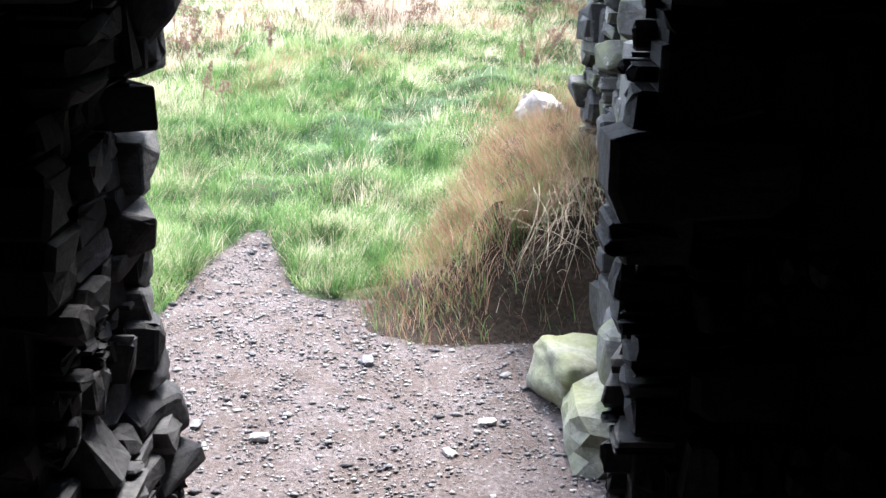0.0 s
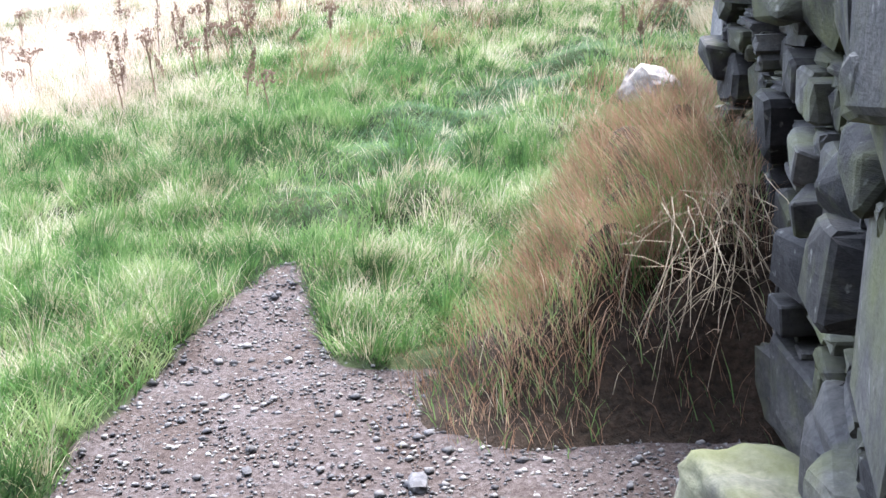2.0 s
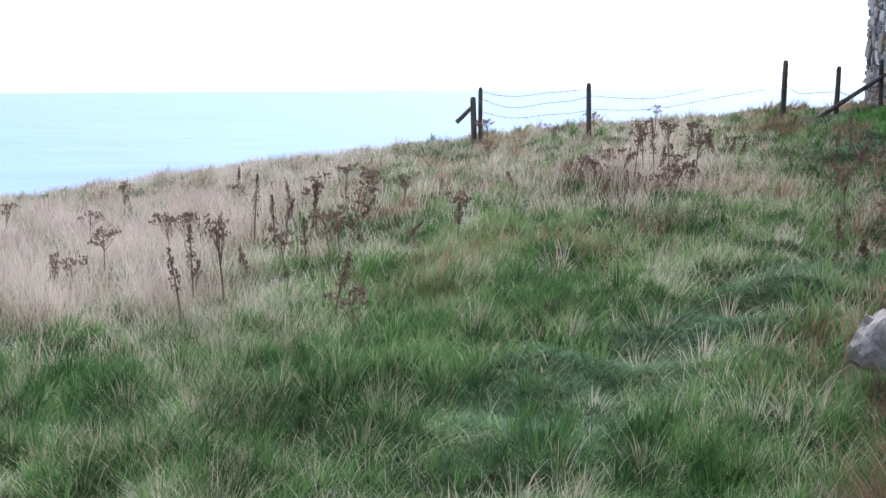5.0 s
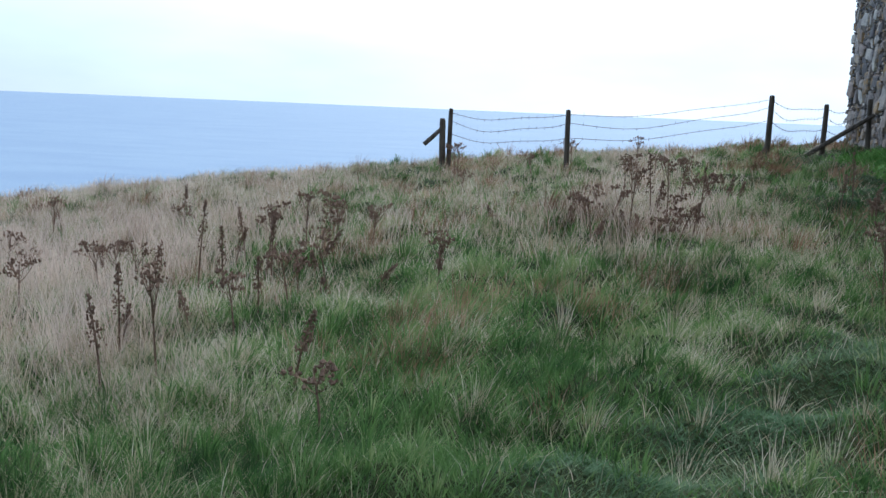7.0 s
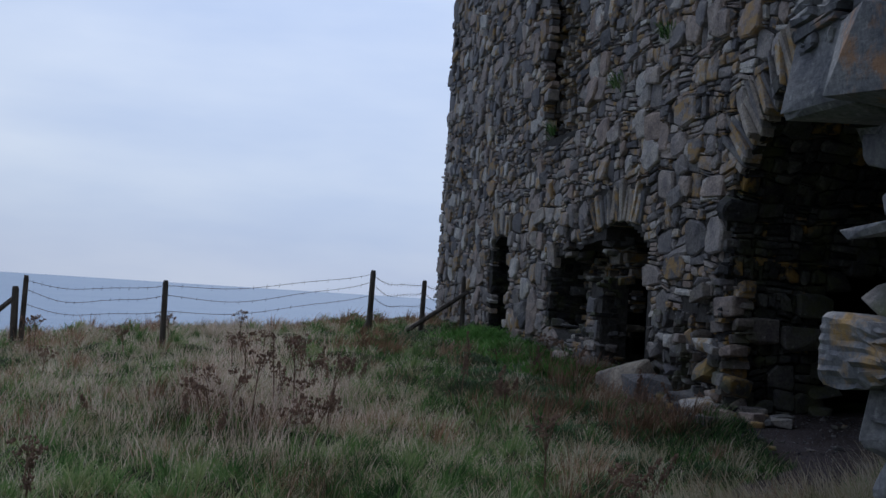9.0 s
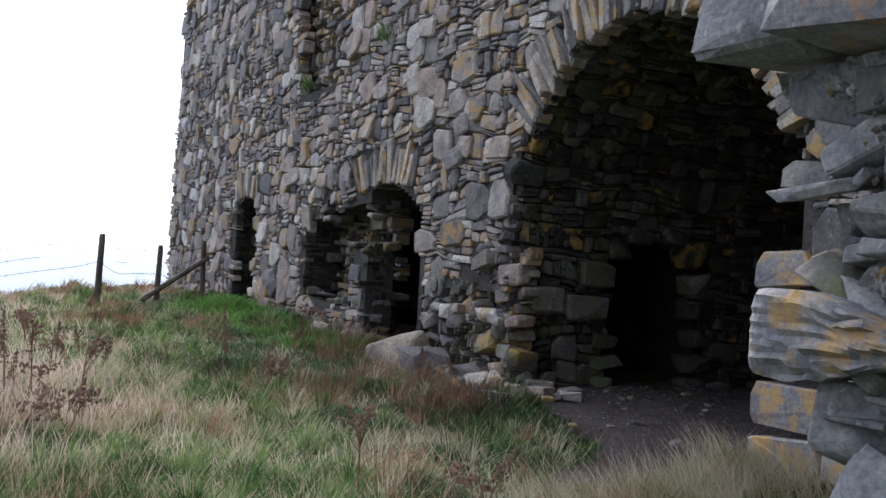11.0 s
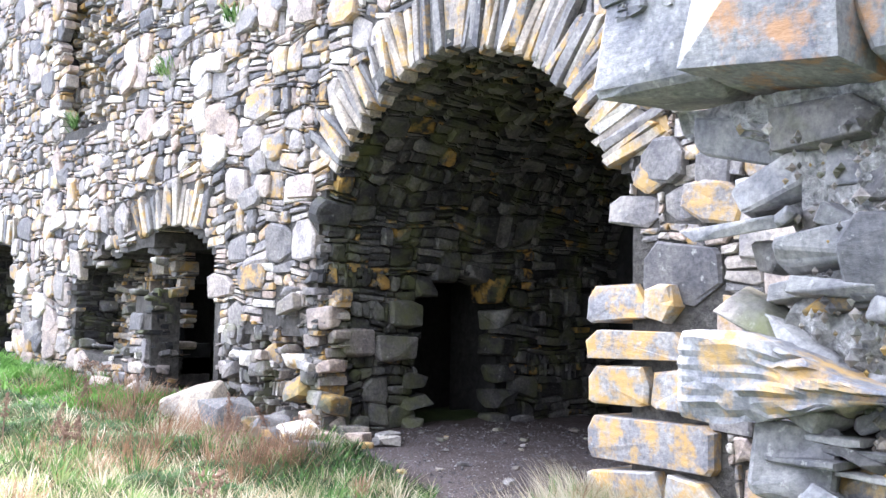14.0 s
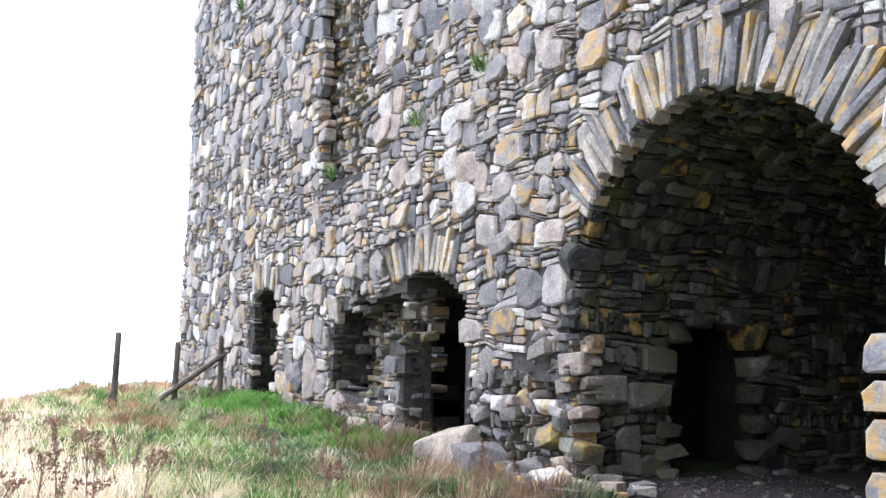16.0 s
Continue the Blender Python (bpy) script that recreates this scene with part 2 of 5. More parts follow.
def ground_material():
    m, nt, b = start_material("turf_and_gravel_soil", 0.95, 0.15)
    at = nt.nodes.new("ShaderNodeAttribute")
    at.attribute_name = "bare"
    fine, mid = noise_node(nt, 45.0, 6.0, 0.7), noise_node(nt, 3.5, 5.0, 0.65)
    soil = ramp_node(nt, [(0.3, (0.03, 0.023, 0.022)), (0.5, (0.068, 0.055, 0.053)), (0.72, (0.13, 0.118, 0.118))])
    nt.links.new(fine.outputs["Fac"], soil.inputs["Fac"])
    tint = ramp_node(nt, [(0.35, (0.8, 0.72, 0.68)), (0.65, (1.15, 1.15, 1.2))])
    nt.links.new(mid.outputs["Fac"], tint.inputs["Fac"])
    soil_c = mix_node(nt, 1.0, soil.outputs["Color"], tint.outputs["Color"], "MULTIPLY")
    turf = ramp_node(nt, [(0.3, (0.012, 0.02, 0.008)), (0.55, (0.03, 0.042, 0.015)), (0.75, (0.07, 0.06, 0.032))])
    nt.links.new(mid.outputs["Fac"], turf.inputs["Fac"])
    edge = math_node(nt, "ADD", at.outputs["Fac"], math_node(nt, "MULTIPLY", math_node(nt, "SUBTRACT", mid.outputs["Fac"], 0.5), 0.7))
    k = ramp_node(nt, [(0.4, (0, 0, 0)), (0.55, (1, 1, 1))])
    nt.links.new(edge, k.inputs["Fac"])
    nt.links.new(mix_node(nt, k.outputs["Color"], turf.outputs["Color"], soil_c), b.inputs["Base Color"])
    add_bump(nt, b, fine.outputs["Fac"], 0.8, 0.02)
    return m


def sea_material():
    m, nt, b = start_material("grey_blue_sea", 0.55, 0.3)
    n = noise_node(nt, 0.02, 5.0, 0.6, (1, 2.5, 1))
    r = ramp_node(nt, [(0.35, (0.105, 0.165, 0.26)), (0.65, (0.13, 0.195, 0.285))])
    nt.links.new(n.outputs["Fac"], r.inputs["Fac"])
    nt.links.new(r.outputs["Color"], b.inputs["Base Color"])
    w = noise_node(nt, 0.35, 5.0, 0.65)
    add_bump(nt, b, w.outputs["Fac"], 0.6, 0.5)
    return m


# ---- helpers of this scene ----
def smooth(a, b, v):
    t = min(1.0, max(0.0, (v - a) / (b - a)))
    return t * t * (3 - 2 * t)


def lerp_table(table, v):
    for (a, p), (b, q) in zip(table, table[1:]):
        if v <= b:
            return p + (q - p) * max(0.0, (v - a) / (b - a))
    return table[-1][1]


def nz(x, y, z=0.0):
    return noise.noise((x, y, z))


def ground_z(x, y):
    """Height of the hillside: it climbs gently ahead and towards the tower, and falls away to the cliff."""
    z = 0.0475 * (min(y, 23.5) - 5.5) if y > 5.5 else 0.0
    z += 0.04 * min(5.0, max(0.0, x)) * smooth(5.0, 11.0, y)
    left = max(0.0, -1.6 - x)
    z -= 0.16 * smooth(14.0, 21.0, y) * smooth(2.5, -1.5, x) if x < 2.5 else 0.0
    z -= 0.115 * left * smooth(4.0, 9.0, y) + 0.02 * left * (1 - smooth(4.0, 9.0, y))
    if y < 2.4:
        z += min(0.3, 0.13 * (2.4 - y))
    crest = 20.5 + 7.0 * smooth(0.0, 4.5, x)
    d = math.hypot(x, y - 5.0) - crest
    if y > 0 and d > 0:
        z -= 0.07 * d * d if d < 6 else 2.52 + 0.84 * (d - 6)
    return max(z, -24.0)


def relief(x, y):
    """Humps and hollows of the turf."""
    return 0.1 * nz(x * 1.1, y * 1.1) + 0.12 * nz(x * 2.2, y * 2.2, 1.0) + 0.03 * nz(x * 6, y * 6)


PATH_RIGHT = [(-4.0, 1.6), (2.3, 1.6), (2.6, 0.78), (3.3, 0.75), (4.9, 0.74), (5.02, 0.3), (5.08, -0.3), (5.15, -0.6), (5.4, -0.7), (6.2, -0.95), (6.5, -1.05)]
PATH_LEFT = [(-4.0, -1.6), (3.2, -1.3), (4.6, -1.3), (5.2, -1.22), (6.2, -1.1), (6.5, -1.05)]


ARCH_GRAVEL = [(1.7, 12.2), (2.2, 12.6), (3.0, 13.0), (3.5, 13.6), (3.75, 14.8), (3.9, 15.5), (4.2, 15.8)]


def bare_amount(x, y):
    """1 on the gravel of the path and at the arch, 0 in the grass."""
    k = 0.0
    if y < 6.5:
        a, b = lerp_table(PATH_LEFT, y), lerp_table(PATH_RIGHT, y)
        k = min(smooth(a - 0.12, a + 0.12, x), 1 - smooth(b - 0.12, b + 0.12, x)) * (1 - smooth(6.1, 6.5, y))
    if 1.7 < x < 4.2 and y > 10:
        a, b = 12.25 + 0.2 * (x - 2.15), lerp_table(ARCH_GRAVEL, x)
        k = max(k, min(smooth(a - 0.15, a + 0.15, y), 1 - smooth(b - 0.15, b + 0.15, y)) * smooth(1.7, 2.2, x))
    if x > 4.0 and 12.0 < y < 15.8:
        k = 1.0
    return k


def link_mesh(name, verts, faces, material, parent=None, label="", shade=False):
    me = bpy.data.meshes.new(name)
    me.from_pydata(verts, [], faces)
    me.update()
    if material:
        me.materials.append(material)
    if shade:
        me.polygons.foreach_set("use_smooth", [True] * len(me.polygons))
    ob = new(name, me)
    ob.parent = parent
    if label:
        tagged(ob, label)
    return ob


def part(name, bm, material, parent=None, label="", shade=False):
    """Links a bmesh as one mesh object under a thing or a part."""
    me = bpy.data.meshes.new(name)
    bm.to_mesh(me)
    bm.free()
    me.materials.append(material)
    if shade:
        me.polygons.foreach_set("use_smooth", [True] * len(me.polygons))
    ob = new(name, me)
    ob.parent = parent
    if label:
        tagged(ob, label)
    return ob


def boxes(name, spans, material, parent=None, label=""):
    """One mesh of axis-aligned boxes: spans of (x0, x1, y0, y1, z0, z1)."""
    v, f = [], []
    for x0, x1, y0, y1, z0, z1 in spans:
        n = len(v)
        v += [(x, y, z) for x in (x0, x1) for y in (y0, y1) for z in (z0, z1)]
        f += [tuple(n + i for i in q) for q in ((0, 1, 3, 2), (4, 6, 7, 5), (0, 4, 5, 1), (2, 3, 7, 6), (0, 2, 6, 4), (1, 5, 7, 3))]
    return link_mesh(name, v, f, material, parent, label)


def stone_piece(poly, out, place, rng, sink=0.10):
    """A squarish rubble stone: an outline (u, v), standing out of its wall, with a worn rounded edge. Returns verts and faces."""
    n = len(poly)
    cu, cv = sum(p[0] for p in poly) / n, sum(p[1] for p in poly) / n
    size = max(0.02, min(max(p[0] for p in poly) - min(p[0] for p in poly), max(p[1] for p in poly) - min(p[1] for p in poly)))
    inset = min(0.02, 0.1 * size)
    tilt_u, tilt_v = rng.uniform(-0.11, 0.11), rng.uniform(-0.11, 0.11)
    v = []
    for ring, (dep, ins) in enumerate(((-sink, 0.0), (out - inset * 0.9, 0.0), (out, inset))):
        for u, w in poly:
            du, dv = u - cu, w - cv
            r = math.hypot(du, dv) or 1.0
            k = max(0.3, 1 - ins * rng.uniform(0.8, 1.5) / r) if ins else 1.0
            d = dep + ((tilt_u * du + tilt_v * dv) if ring else 0) + (rng.uniform(-0.009, 0.009) if ring else 0)
            v.append(place(cu + du * k, cv + dv * k, d))
    v.append(place(cu, cv, out + rng.uniform(0.0, 0.012)))
    f = []
    for ring in (0, 1):
        for i in range(n):
            j = (i + 1) % n
            f.append((ring * n + i, ring * n + j, ring * n + n + j, ring * n + n + i))
    for i in range(n):
        f.append((2 * n + i, 2 * n + (i + 1) % n, 3 * n))
    return v, f


def cut_corners(u0, u1, b0, b1, rng, gap, cut=1.0):
    """An uneven six- to eight-sided outline within a cell whose lower and upper edges are b0(u) and b1(u)."""
    u0, u1 = u0 + gap, u1 - gap
    w = u1 - u0
    h = max(0.02, b1((u0 + u1) / 2) - b0((u0 + u1) / 2) - 2 * gap)
    c = min(0.35 * w, 0.35 * h) * cut
    pts = []
    j = lambda s: rng.uniform(-s, s)
    lo, hi = (lambda u: b0(u) + gap), (lambda u: b1(u) - gap)
    for corner in range(4):
        k, q = c * rng.choice((0.2, 0.4, 0.7, 1.1, 1.5)) * rng.uniform(0.7, 1.2), c * rng.choice((0.2, 0.4, 0.7, 1.0)) * rng.uniform(0.7, 1.2)
        if corner == 0:
            pts += [(u0 + j(0.01), lo(u0) + q), (u0 + k, lo(u0 + k) + j(0.008))]
        elif corner == 1:
            pts += [(u1 - k, lo(u1 - k) + j(0.008)), (u1 + j(0.01), lo(u1) + q)]
        elif corner == 2:
            pts += [(u1 + j(0.01), hi(u1) - q), (u1 - k, hi(u1 - k) + j(0.008))]
        else:
            pts += [(u0 + k, hi(u0 + k) + j(0.008)), (u0 + j(0.01), hi(u0) - q)]
    return pts


def rubble_cells(u0, u1, v0, v1, rng, course=(0.17, 0.36), slaty=0.4, gap=0.008, wave=0.05):
    """Outlines of random rubble: wavy courses of blocks with stacks of thin slates between them."""
    cells, v, row, seed = [], v0, 0, rng.uniform(0, 50)
    edge = lambda k, base: (lambda u: base + wave * nz(u * 0.9, k * 3.7, seed) + 0.55 * wave * nz(u * 3.1, k * 1.3, seed))
    while v < v1:
        h = rng.uniform(*course)
        if rng.random() < 0.22:
            h *= 0.45
        b0, b1 = edge(row, v), edge(row + 1, v + h)
        u = u0 - rng.uniform(0, 0.3)
        while u < u1:
            if h > 0.14 and rng.random() < slaty:
                w = rng.uniform(0.10, 0.42)
                n = max(2, int(round(h / rng.uniform(0.05, 0.1))))
                for i in range(n):
                    s, e = i / n, (i + 1) / n
                    c0 = lambda q, s=s: b0(q) + (b1(q) - b0(q)) * s
                    c1 = lambda q, e=e: b0(q) + (b1(q) - b0(q)) * e
                    x = u
                    while x < u + w - 0.02:
                        ww = min(rng.uniform(0.12, 0.4), u + w - x)
                        if u + w - x - ww < 0.07:
                            ww = u + w - x
                        cells.append((cut_corners(x, x + ww, c0, c1, rng, gap * 0.7), True))
                        x += ww
            else:
                # a block, as a rule on one or two thin shims and with chips at its side
                w = h * rng.uniform(0.75, 1.6)
                side = rng.uniform(0.035, 0.07) if rng.random() < 0.4 else 0.0
                low = rng.uniform(0.12, 0.34) if h > 0.13 and rng.random() < 0.6 else 0.0
                m0 = lambda q, low=low: b0(q) + (b1(q) - b0(q)) * low
                cells.append((cut_corners(u, u + w - side, m0, b1, rng, gap * 0.8, 1.05), False))
                if low:
                    x, rows = u, 1 if low < 0.2 else 2
                    while x < u + w - 0.02:
                        ww = min(rng.uniform(0.08, 0.24), u + w - x)
                        for i in range(rows):
                            c0 = lambda q, s=low * i / rows: b0(q) + (b1(q) - b0(q)) * s
                            c1 = lambda q, s=low * (i + 1) / rows: b0(q) + (b1(q) - b0(q)) * s
                            cells.append((cut_corners(x, x + ww, c0, c1, rng, gap * 0.5), True))
                        x += ww
                if side:
                    n = max(2, int(h * (1 - low) / 0.06))
                    for i in range(n):
                        c0 = lambda q, i=i: m0(q) + (b1(q) - m0(q)) * i / n
                        c1 = lambda q, i=i: m0(q) + (b1(q) - m0(q)) * (i + 1) / n
                        cells.append((cut_corners(u + w - side, u + w, c0, c1, rng, gap * 0.5), True))
            u += w
        v += h
        row += 1
    return cells


def jumpers(u0, u1, v0, v1, n, rng):
    """Larger uneven blocks, set at random, that break the courses."""
    cells = []
    for _ in range(n):
        u, v, a = rng.uniform(u0, u1), rng.uniform(v0, v1), rng.uniform(-0.3, 0.3)
        w, h = rng.uniform(0.2, 0.46), rng.uniform(0.18, 0.36)
        poly = cut_corners(-w / 2, w / 2, lambda q: -h / 2, lambda q: h / 2, rng, 0.0, 1.2)
        cells.append(([(u + x * math.cos(a) - y * math.sin(a), v + x * math.sin(a) + y * math.cos(a)) for x, y in poly], False))
    return cells


def lay_stones(cells, place, keep, rng, parent, material, name="stone", out=(0.015, 0.06), near=None, limit=300, extra=None):
    """Stones of a wall. Those for which near(u, v) holds are objects of their own, the rest one joined part."""
    v, f, count = [], [], 0
    for poly, thin in cells:
        cu, cv = sum(p[0] for p in poly) / len(poly), sum(p[1] for p in poly) / len(poly)
        if not keep(cu, cv):
            continue
        o = rng.uniform(*out) * (0.8 if thin else 1.0)
        if extra:
            o += extra(cu, cv)
        sv, sf = stone_piece(poly, o, place, rng)
        if near and count < limit and near(cu, cv):
            count += 1
            link_mesh(name, sv, sf, material, parent)
        else:
            n = len(v)
            v += sv
            f += [tuple(n + i for i in q) for q in sf]
    rest = link_mesh(name + "work", v, f, material, parent)
    tagged(rest, kind="stuff")
    return rest


def chunk(name, size, material, rng, parent=None, cuts=3, rough=0.16, label="", squash=0.72, layers=0.0):
    """An angular natural stone of the given size, centred at the origin."""
    bm = bmesh.new()
    bmesh.ops.create_icosphere(bm, subdivisions=cuts, radius=0.5)
    o = rng.uniform(0, 90)
    for w in bm.verts:
        p = w.co.normalized()
        m = max(abs(p.x), abs(p.y), abs(p.z))
        p = p * (0.5 * ((1 - squash) + squash / m))
        p *= 1 + rough * nz(p.x * 2.3 + o, p.y * 2.3, p.z * 2.3) + 0.4 * rough * nz(p.x * 7 + o, p.y * 7, p.z * 7)
        if layers:
            p.x += layers * nz(p.z * 16 + o, p.y * 1.5) 
            p.y += layers * nz(p.z * 16, p.x * 1.5 + o)
        w.co = Vector((p.x * size[0], p.y * size[1], p.z * size[2]))
    return part(name, bm, material, parent, label)


def hull_stone(name, size, material, rng, parent=None, label="", boxy=0.6, points=18):
    """An angular quarried stone with flat broken faces, centred at the origin."""
    bm = bmesh.new()
    for _ in range(points):
        p = Vector((rng.gauss(0, 1), rng.gauss(0, 1), rng.gauss(0, 1))).normalized()
        p = p * (0.5 * ((1 - boxy) + boxy / max(abs(p.x), abs(p.y), abs(p.z)))) * rng.uniform(0.9, 1.06)
        bm.verts.new((p.x * size[0], p.y * size[1], p.z * size[2]))
    for a in (-1, 1):
        for b in (-1, 1):
            for c in (-1, 1):
                cut = rng.uniform(0.06, 0.46 - 0.34 * boxy * boxy)
                bm.verts.new((a * (0.48 - cut * rng.random()) * size[0], b * (0.5 - cut * rng.random()) * size[1], c * (0.5 - cut * rng.uniform(0.4, 1.0)) * size[2]))
    hull = bmesh.ops.convex_hull(bm, input=bm.verts)
    bmesh.ops.delete(bm, geom=[g for g in {*hull["geom_interior"], *hull["geom_unused"]} if isinstance(g, bmesh.types.BMVert)], context="VERTS")
    bmesh.ops.dissolve_limit(bm, angle_limit=0.2, verts=bm.verts[:], edges=bm.edges[:])
    bmesh.ops.bevel(bm, geom=bm.edges[:], offset=0.05 * min(size), segments=1, affect="EDGES", clamp_overlap=True)
    return part(name, bm, material, parent, label)


def wedge_slab(name, y0, y1, x_front, x_back, low, high, material, rng, parent, fissure=0.028):
    """A layered slab along y: low(k) and high(k) give its under and upper edge from the split end (0) to the blunt one (1)."""
    v, f, steps, rows = [], [], 26, 15
    o = rng.uniform(0, 60)
    for i in range(steps + 1):
        k = i / steps
        y, zb, zt = y0 + (y1 - y0) * k, low(k), high(k)
        for q in range(rows):
            z = zb + (zt - zb) * q / (rows - 1)
            bed = math.floor((z + 0.012 * nz(y * 5 + o, z * 4)) * 62)
            step_in = fissure * (1.5 - k) * nz(bed * 2.7 + o, y * 3.2) + 0.01 * nz(y * 4, z * 5, o)
            round_off = 0.02 * (2 * q / (rows - 1) - 1) ** 6 + 0.02 * max(0.0, k - 0.95) / 0.05
            v.append((x_front + step_in * 1.6 + round_off, y + (0.5 * step_in if k > 0.9 else 0), z + 0.008 * nz(y * 9, bed * 1.1, o)))
        v += [(x_back, y, zt - 0.01), (x_back, y, zb + 0.01)]
    m = rows + 2
    f = [(i * m + q, i * m + (q + 1) % m, (i + 1) * m + (q + 1) % m, (i + 1) * m + q) for i in range(steps) for q in range(m)]
    f += [tuple(range(m))[::-1], tuple(steps * m + q for q in range(m))]
    return link_mesh(name, v, f, material, parent)


def tube(points, radii, sides=6):
    """Verts and faces of a tapered tube along points."""
    v, f = [], []
    for i, p in enumerate(points):
        a = Vector(points[max(0, i - 1)])
        b = Vector(points[min(len(points) - 1, i + 1)])
        q = (b - a).to_track_quat("Z", "Y").to_matrix()
        for k in range(sides):
            t = 2 * math.pi * k / sides
            v.append(tuple(Vector(p) + q @ Vector((math.cos(t) * radii[i], math.sin(t) * radii[i], 0))))
    for i in range(len(points) - 1):
        for k in range(sides):
            m = (k + 1) % sides
            f.append((i * sides + k, i * sides + m, (i + 1) * sides + m, (i + 1) * sides + k))
    f += [tuple(range(sides))[::-1], tuple(range((len(points) - 1) * sides, len(points) * sides))]
    return v, f


def thing(name, label, category, place=(0, 0, 0), group="", kind=""):
    ob = new(name)
    ob.location = place
    ob.empty_display_size = 0.1
    return tagged(ob, label, category, group, kind)


# ---- ground and sea ----
def build_ground():
    xs = sorted({*np.round(np.arange(-13, 9, 0.16), 3), *np.round(np.arange(-1.6, 1.0, 0.05), 3), *range(-70, 71, 4)})
    ys = sorted({*np.round(np.arange(-3, 29, 0.16), 3), *np.round(np.arange(2.5, 7, 0.05), 3), *range(-60, 71, 4)})
    v, bare = [], []
    for y in ys:
        for x in xs:
            k = bare_amount(x, y)
            z = ground_z(x, y) + (1 - k) * relief(x, y) + k * 0.008 * nz(x * 6, y * 6)
            v.append((x, y, z))
            bare.append(k)
    n = len(xs)
    f = [(j * n + i, j * n + i + 1, (j + 1) * n + i + 1, (j + 1) * n + i) for j in range(len(ys) - 1) for i in range(n - 1)]
    ob = link_mesh("ground", v, f, ground_material(), shade=True)
    ob.data.attributes.new("bare", "FLOAT", "POINT").data.foreach_set("value", bare)
    tagged(ob, "grassy coastal hillside with a bare gravel path", "ground", kind="structure")


build_ground()
sea = link_mesh("water", [(-4800, -200, -20), (4800, -200, -20), (4800, 4850, -20), (-4800, 4850, -20)], [(0, 1, 2, 3)], sea_material())
tagged(sea, "calm grey-blue sea reaching to the horizon", "sea", kind="structure")

# ---- the tower: a flat facade at x = 3.9, seen along its length ----
FACE, DEPTH = 3.9, 0.95
ARCH_Y, ARCH_SPRING, ARCH_R = 13.95, 2.1, 1.68
VOUSSOIR_FROM, VOUSSOIR_TO = 30.0, 158.0
Y0, Y1, TOP = 9.0, 28.7, 11.5


def arch_top(y):
    d, r = abs(y - ARCH_Y), ARCH_R + 0.1
    return ARCH_SPRING + math.sqrt(max(0.0, r ** 2 - d * d)) * 0.97 if d < r else 0.0


def voids(y):
    """Heights of the openings that the facade has at y: (bottom, top, goes_through)."""
    if abs(y - ARCH_Y) < ARCH_R + 0.1:
        return [(0.0, arch_top(y))]
    if 23.2 < y < 24.3:
        return [(0.85, 2.66 - 0.35 * ((y - 23.75) / 0.55) ** 2 * 0.5)]
    if 17.45 < y < 18.95:
        return [(0.6, 2.62 - 0.3 * ((y - 18.5) / 0.9) ** 2)]
    if 18.95 <= y < 19.3:
        return [(1.9 + 0.2 * nz(y * 9, 4), 2.42)]
    if 19.3 <= y < 21.0:
        return [(1.2 + 0.22 * nz(y * 2.2, 5), 2.38 + 0.22 * nz(y * 2.5, 0))]
    return []


QUOINS = ((1.65, 1.92, (0.45, 0.26)), (1.42, 1.64, (0.78,)), (1.12, 1.41, (0.5, 0.42)), (0.78, 1.11, (0.98,)), (0.5, 0.77, (0.62, 0.36)), (0.2, 0.49, (0.8,)))


def in_void(y, z, slack=0.0):
    wob = 0.09 * nz(y * 4.1, z * 4.1, 2.0) if 17 < y < 21.5 else 0.0
    return any(a - slack - wob < z < b + slack + wob for a, b in voids(y))


def in_crack(y, z):
    """The long scar where the facing has fallen out above the broken opening."""
    if not 3.9 < z < 9.5:
        return False
    mid = 20.9 + 0.25 * nz(z * 1.3, 3.0)
    return abs(y - mid) < 0.75 + 0.25 * nz(z * 2.0, 9.0)


def in_pier(y, z):
    """The foot of the pier beside the arch, whose facing has fallen away."""
    return 15.5 < y < 17.45 and z < 1.95 - 0.28 * (y - 15.6) + 0.35 * nz(y * 1.7, z * 1.7, 6.0)


tower = thing("ruined_tower", "tall ruined rubble-stone tower with an arched entrance", "ruin", (FACE, 20, 0))


def build_core():
    spans, step = [], 0.1
    n = int(round((Y1 - Y0) / step))
    for i in range(n):
        a, b = Y0 + i * step, Y0 + (i + 1) * step
        m = (a + b) / 2
        cuts = voids(m)
        z = -0.4
        thick = 0.34 if 18.9 < m < 19.35 else DEPTH
        if not cuts and 15.5 < m < 17.45:
            spans.append((0.14, DEPTH, a - 20, b - 20, z, 1.5))
            z = 1.5
        for lo, hi in cuts:
            if lo > z:
                spans.append((0.0, thick if z < 2 else DEPTH, a - 20, b - 20, z, lo))
            z = hi
        top = TOP + 0.35 * nz(m * 0.8, 2.0)
        if 19.7 < m < 22.0:
            spans.append((0.0, DEPTH, a - 20, b - 20, z, 4.0))
            spans.append((0.32, DEPTH, a - 20, b - 20, 4.0, 9.5))
            spans.append((0.0, DEPTH, a - 20, b - 20, 9.5, top))
        else:
            spans.append((0.0, DEPTH, a - 20, b - 20, z, top))
    ob = boxes("wall", spans, M_MORTAR, tower, "rubble masonry facade with deep joints")
    bm = bmesh.new()
    bm.from_mesh(ob.data)
    bmesh.ops.remove_doubles(bm, verts=bm.verts, dist=0.02)
    bm.to_mesh(ob.data)
    bm.free()
    return ob


tower_wall = build_core()
to_face = lambda u, v, d: (-d, u - 20, v)
rng = random.Random(11)


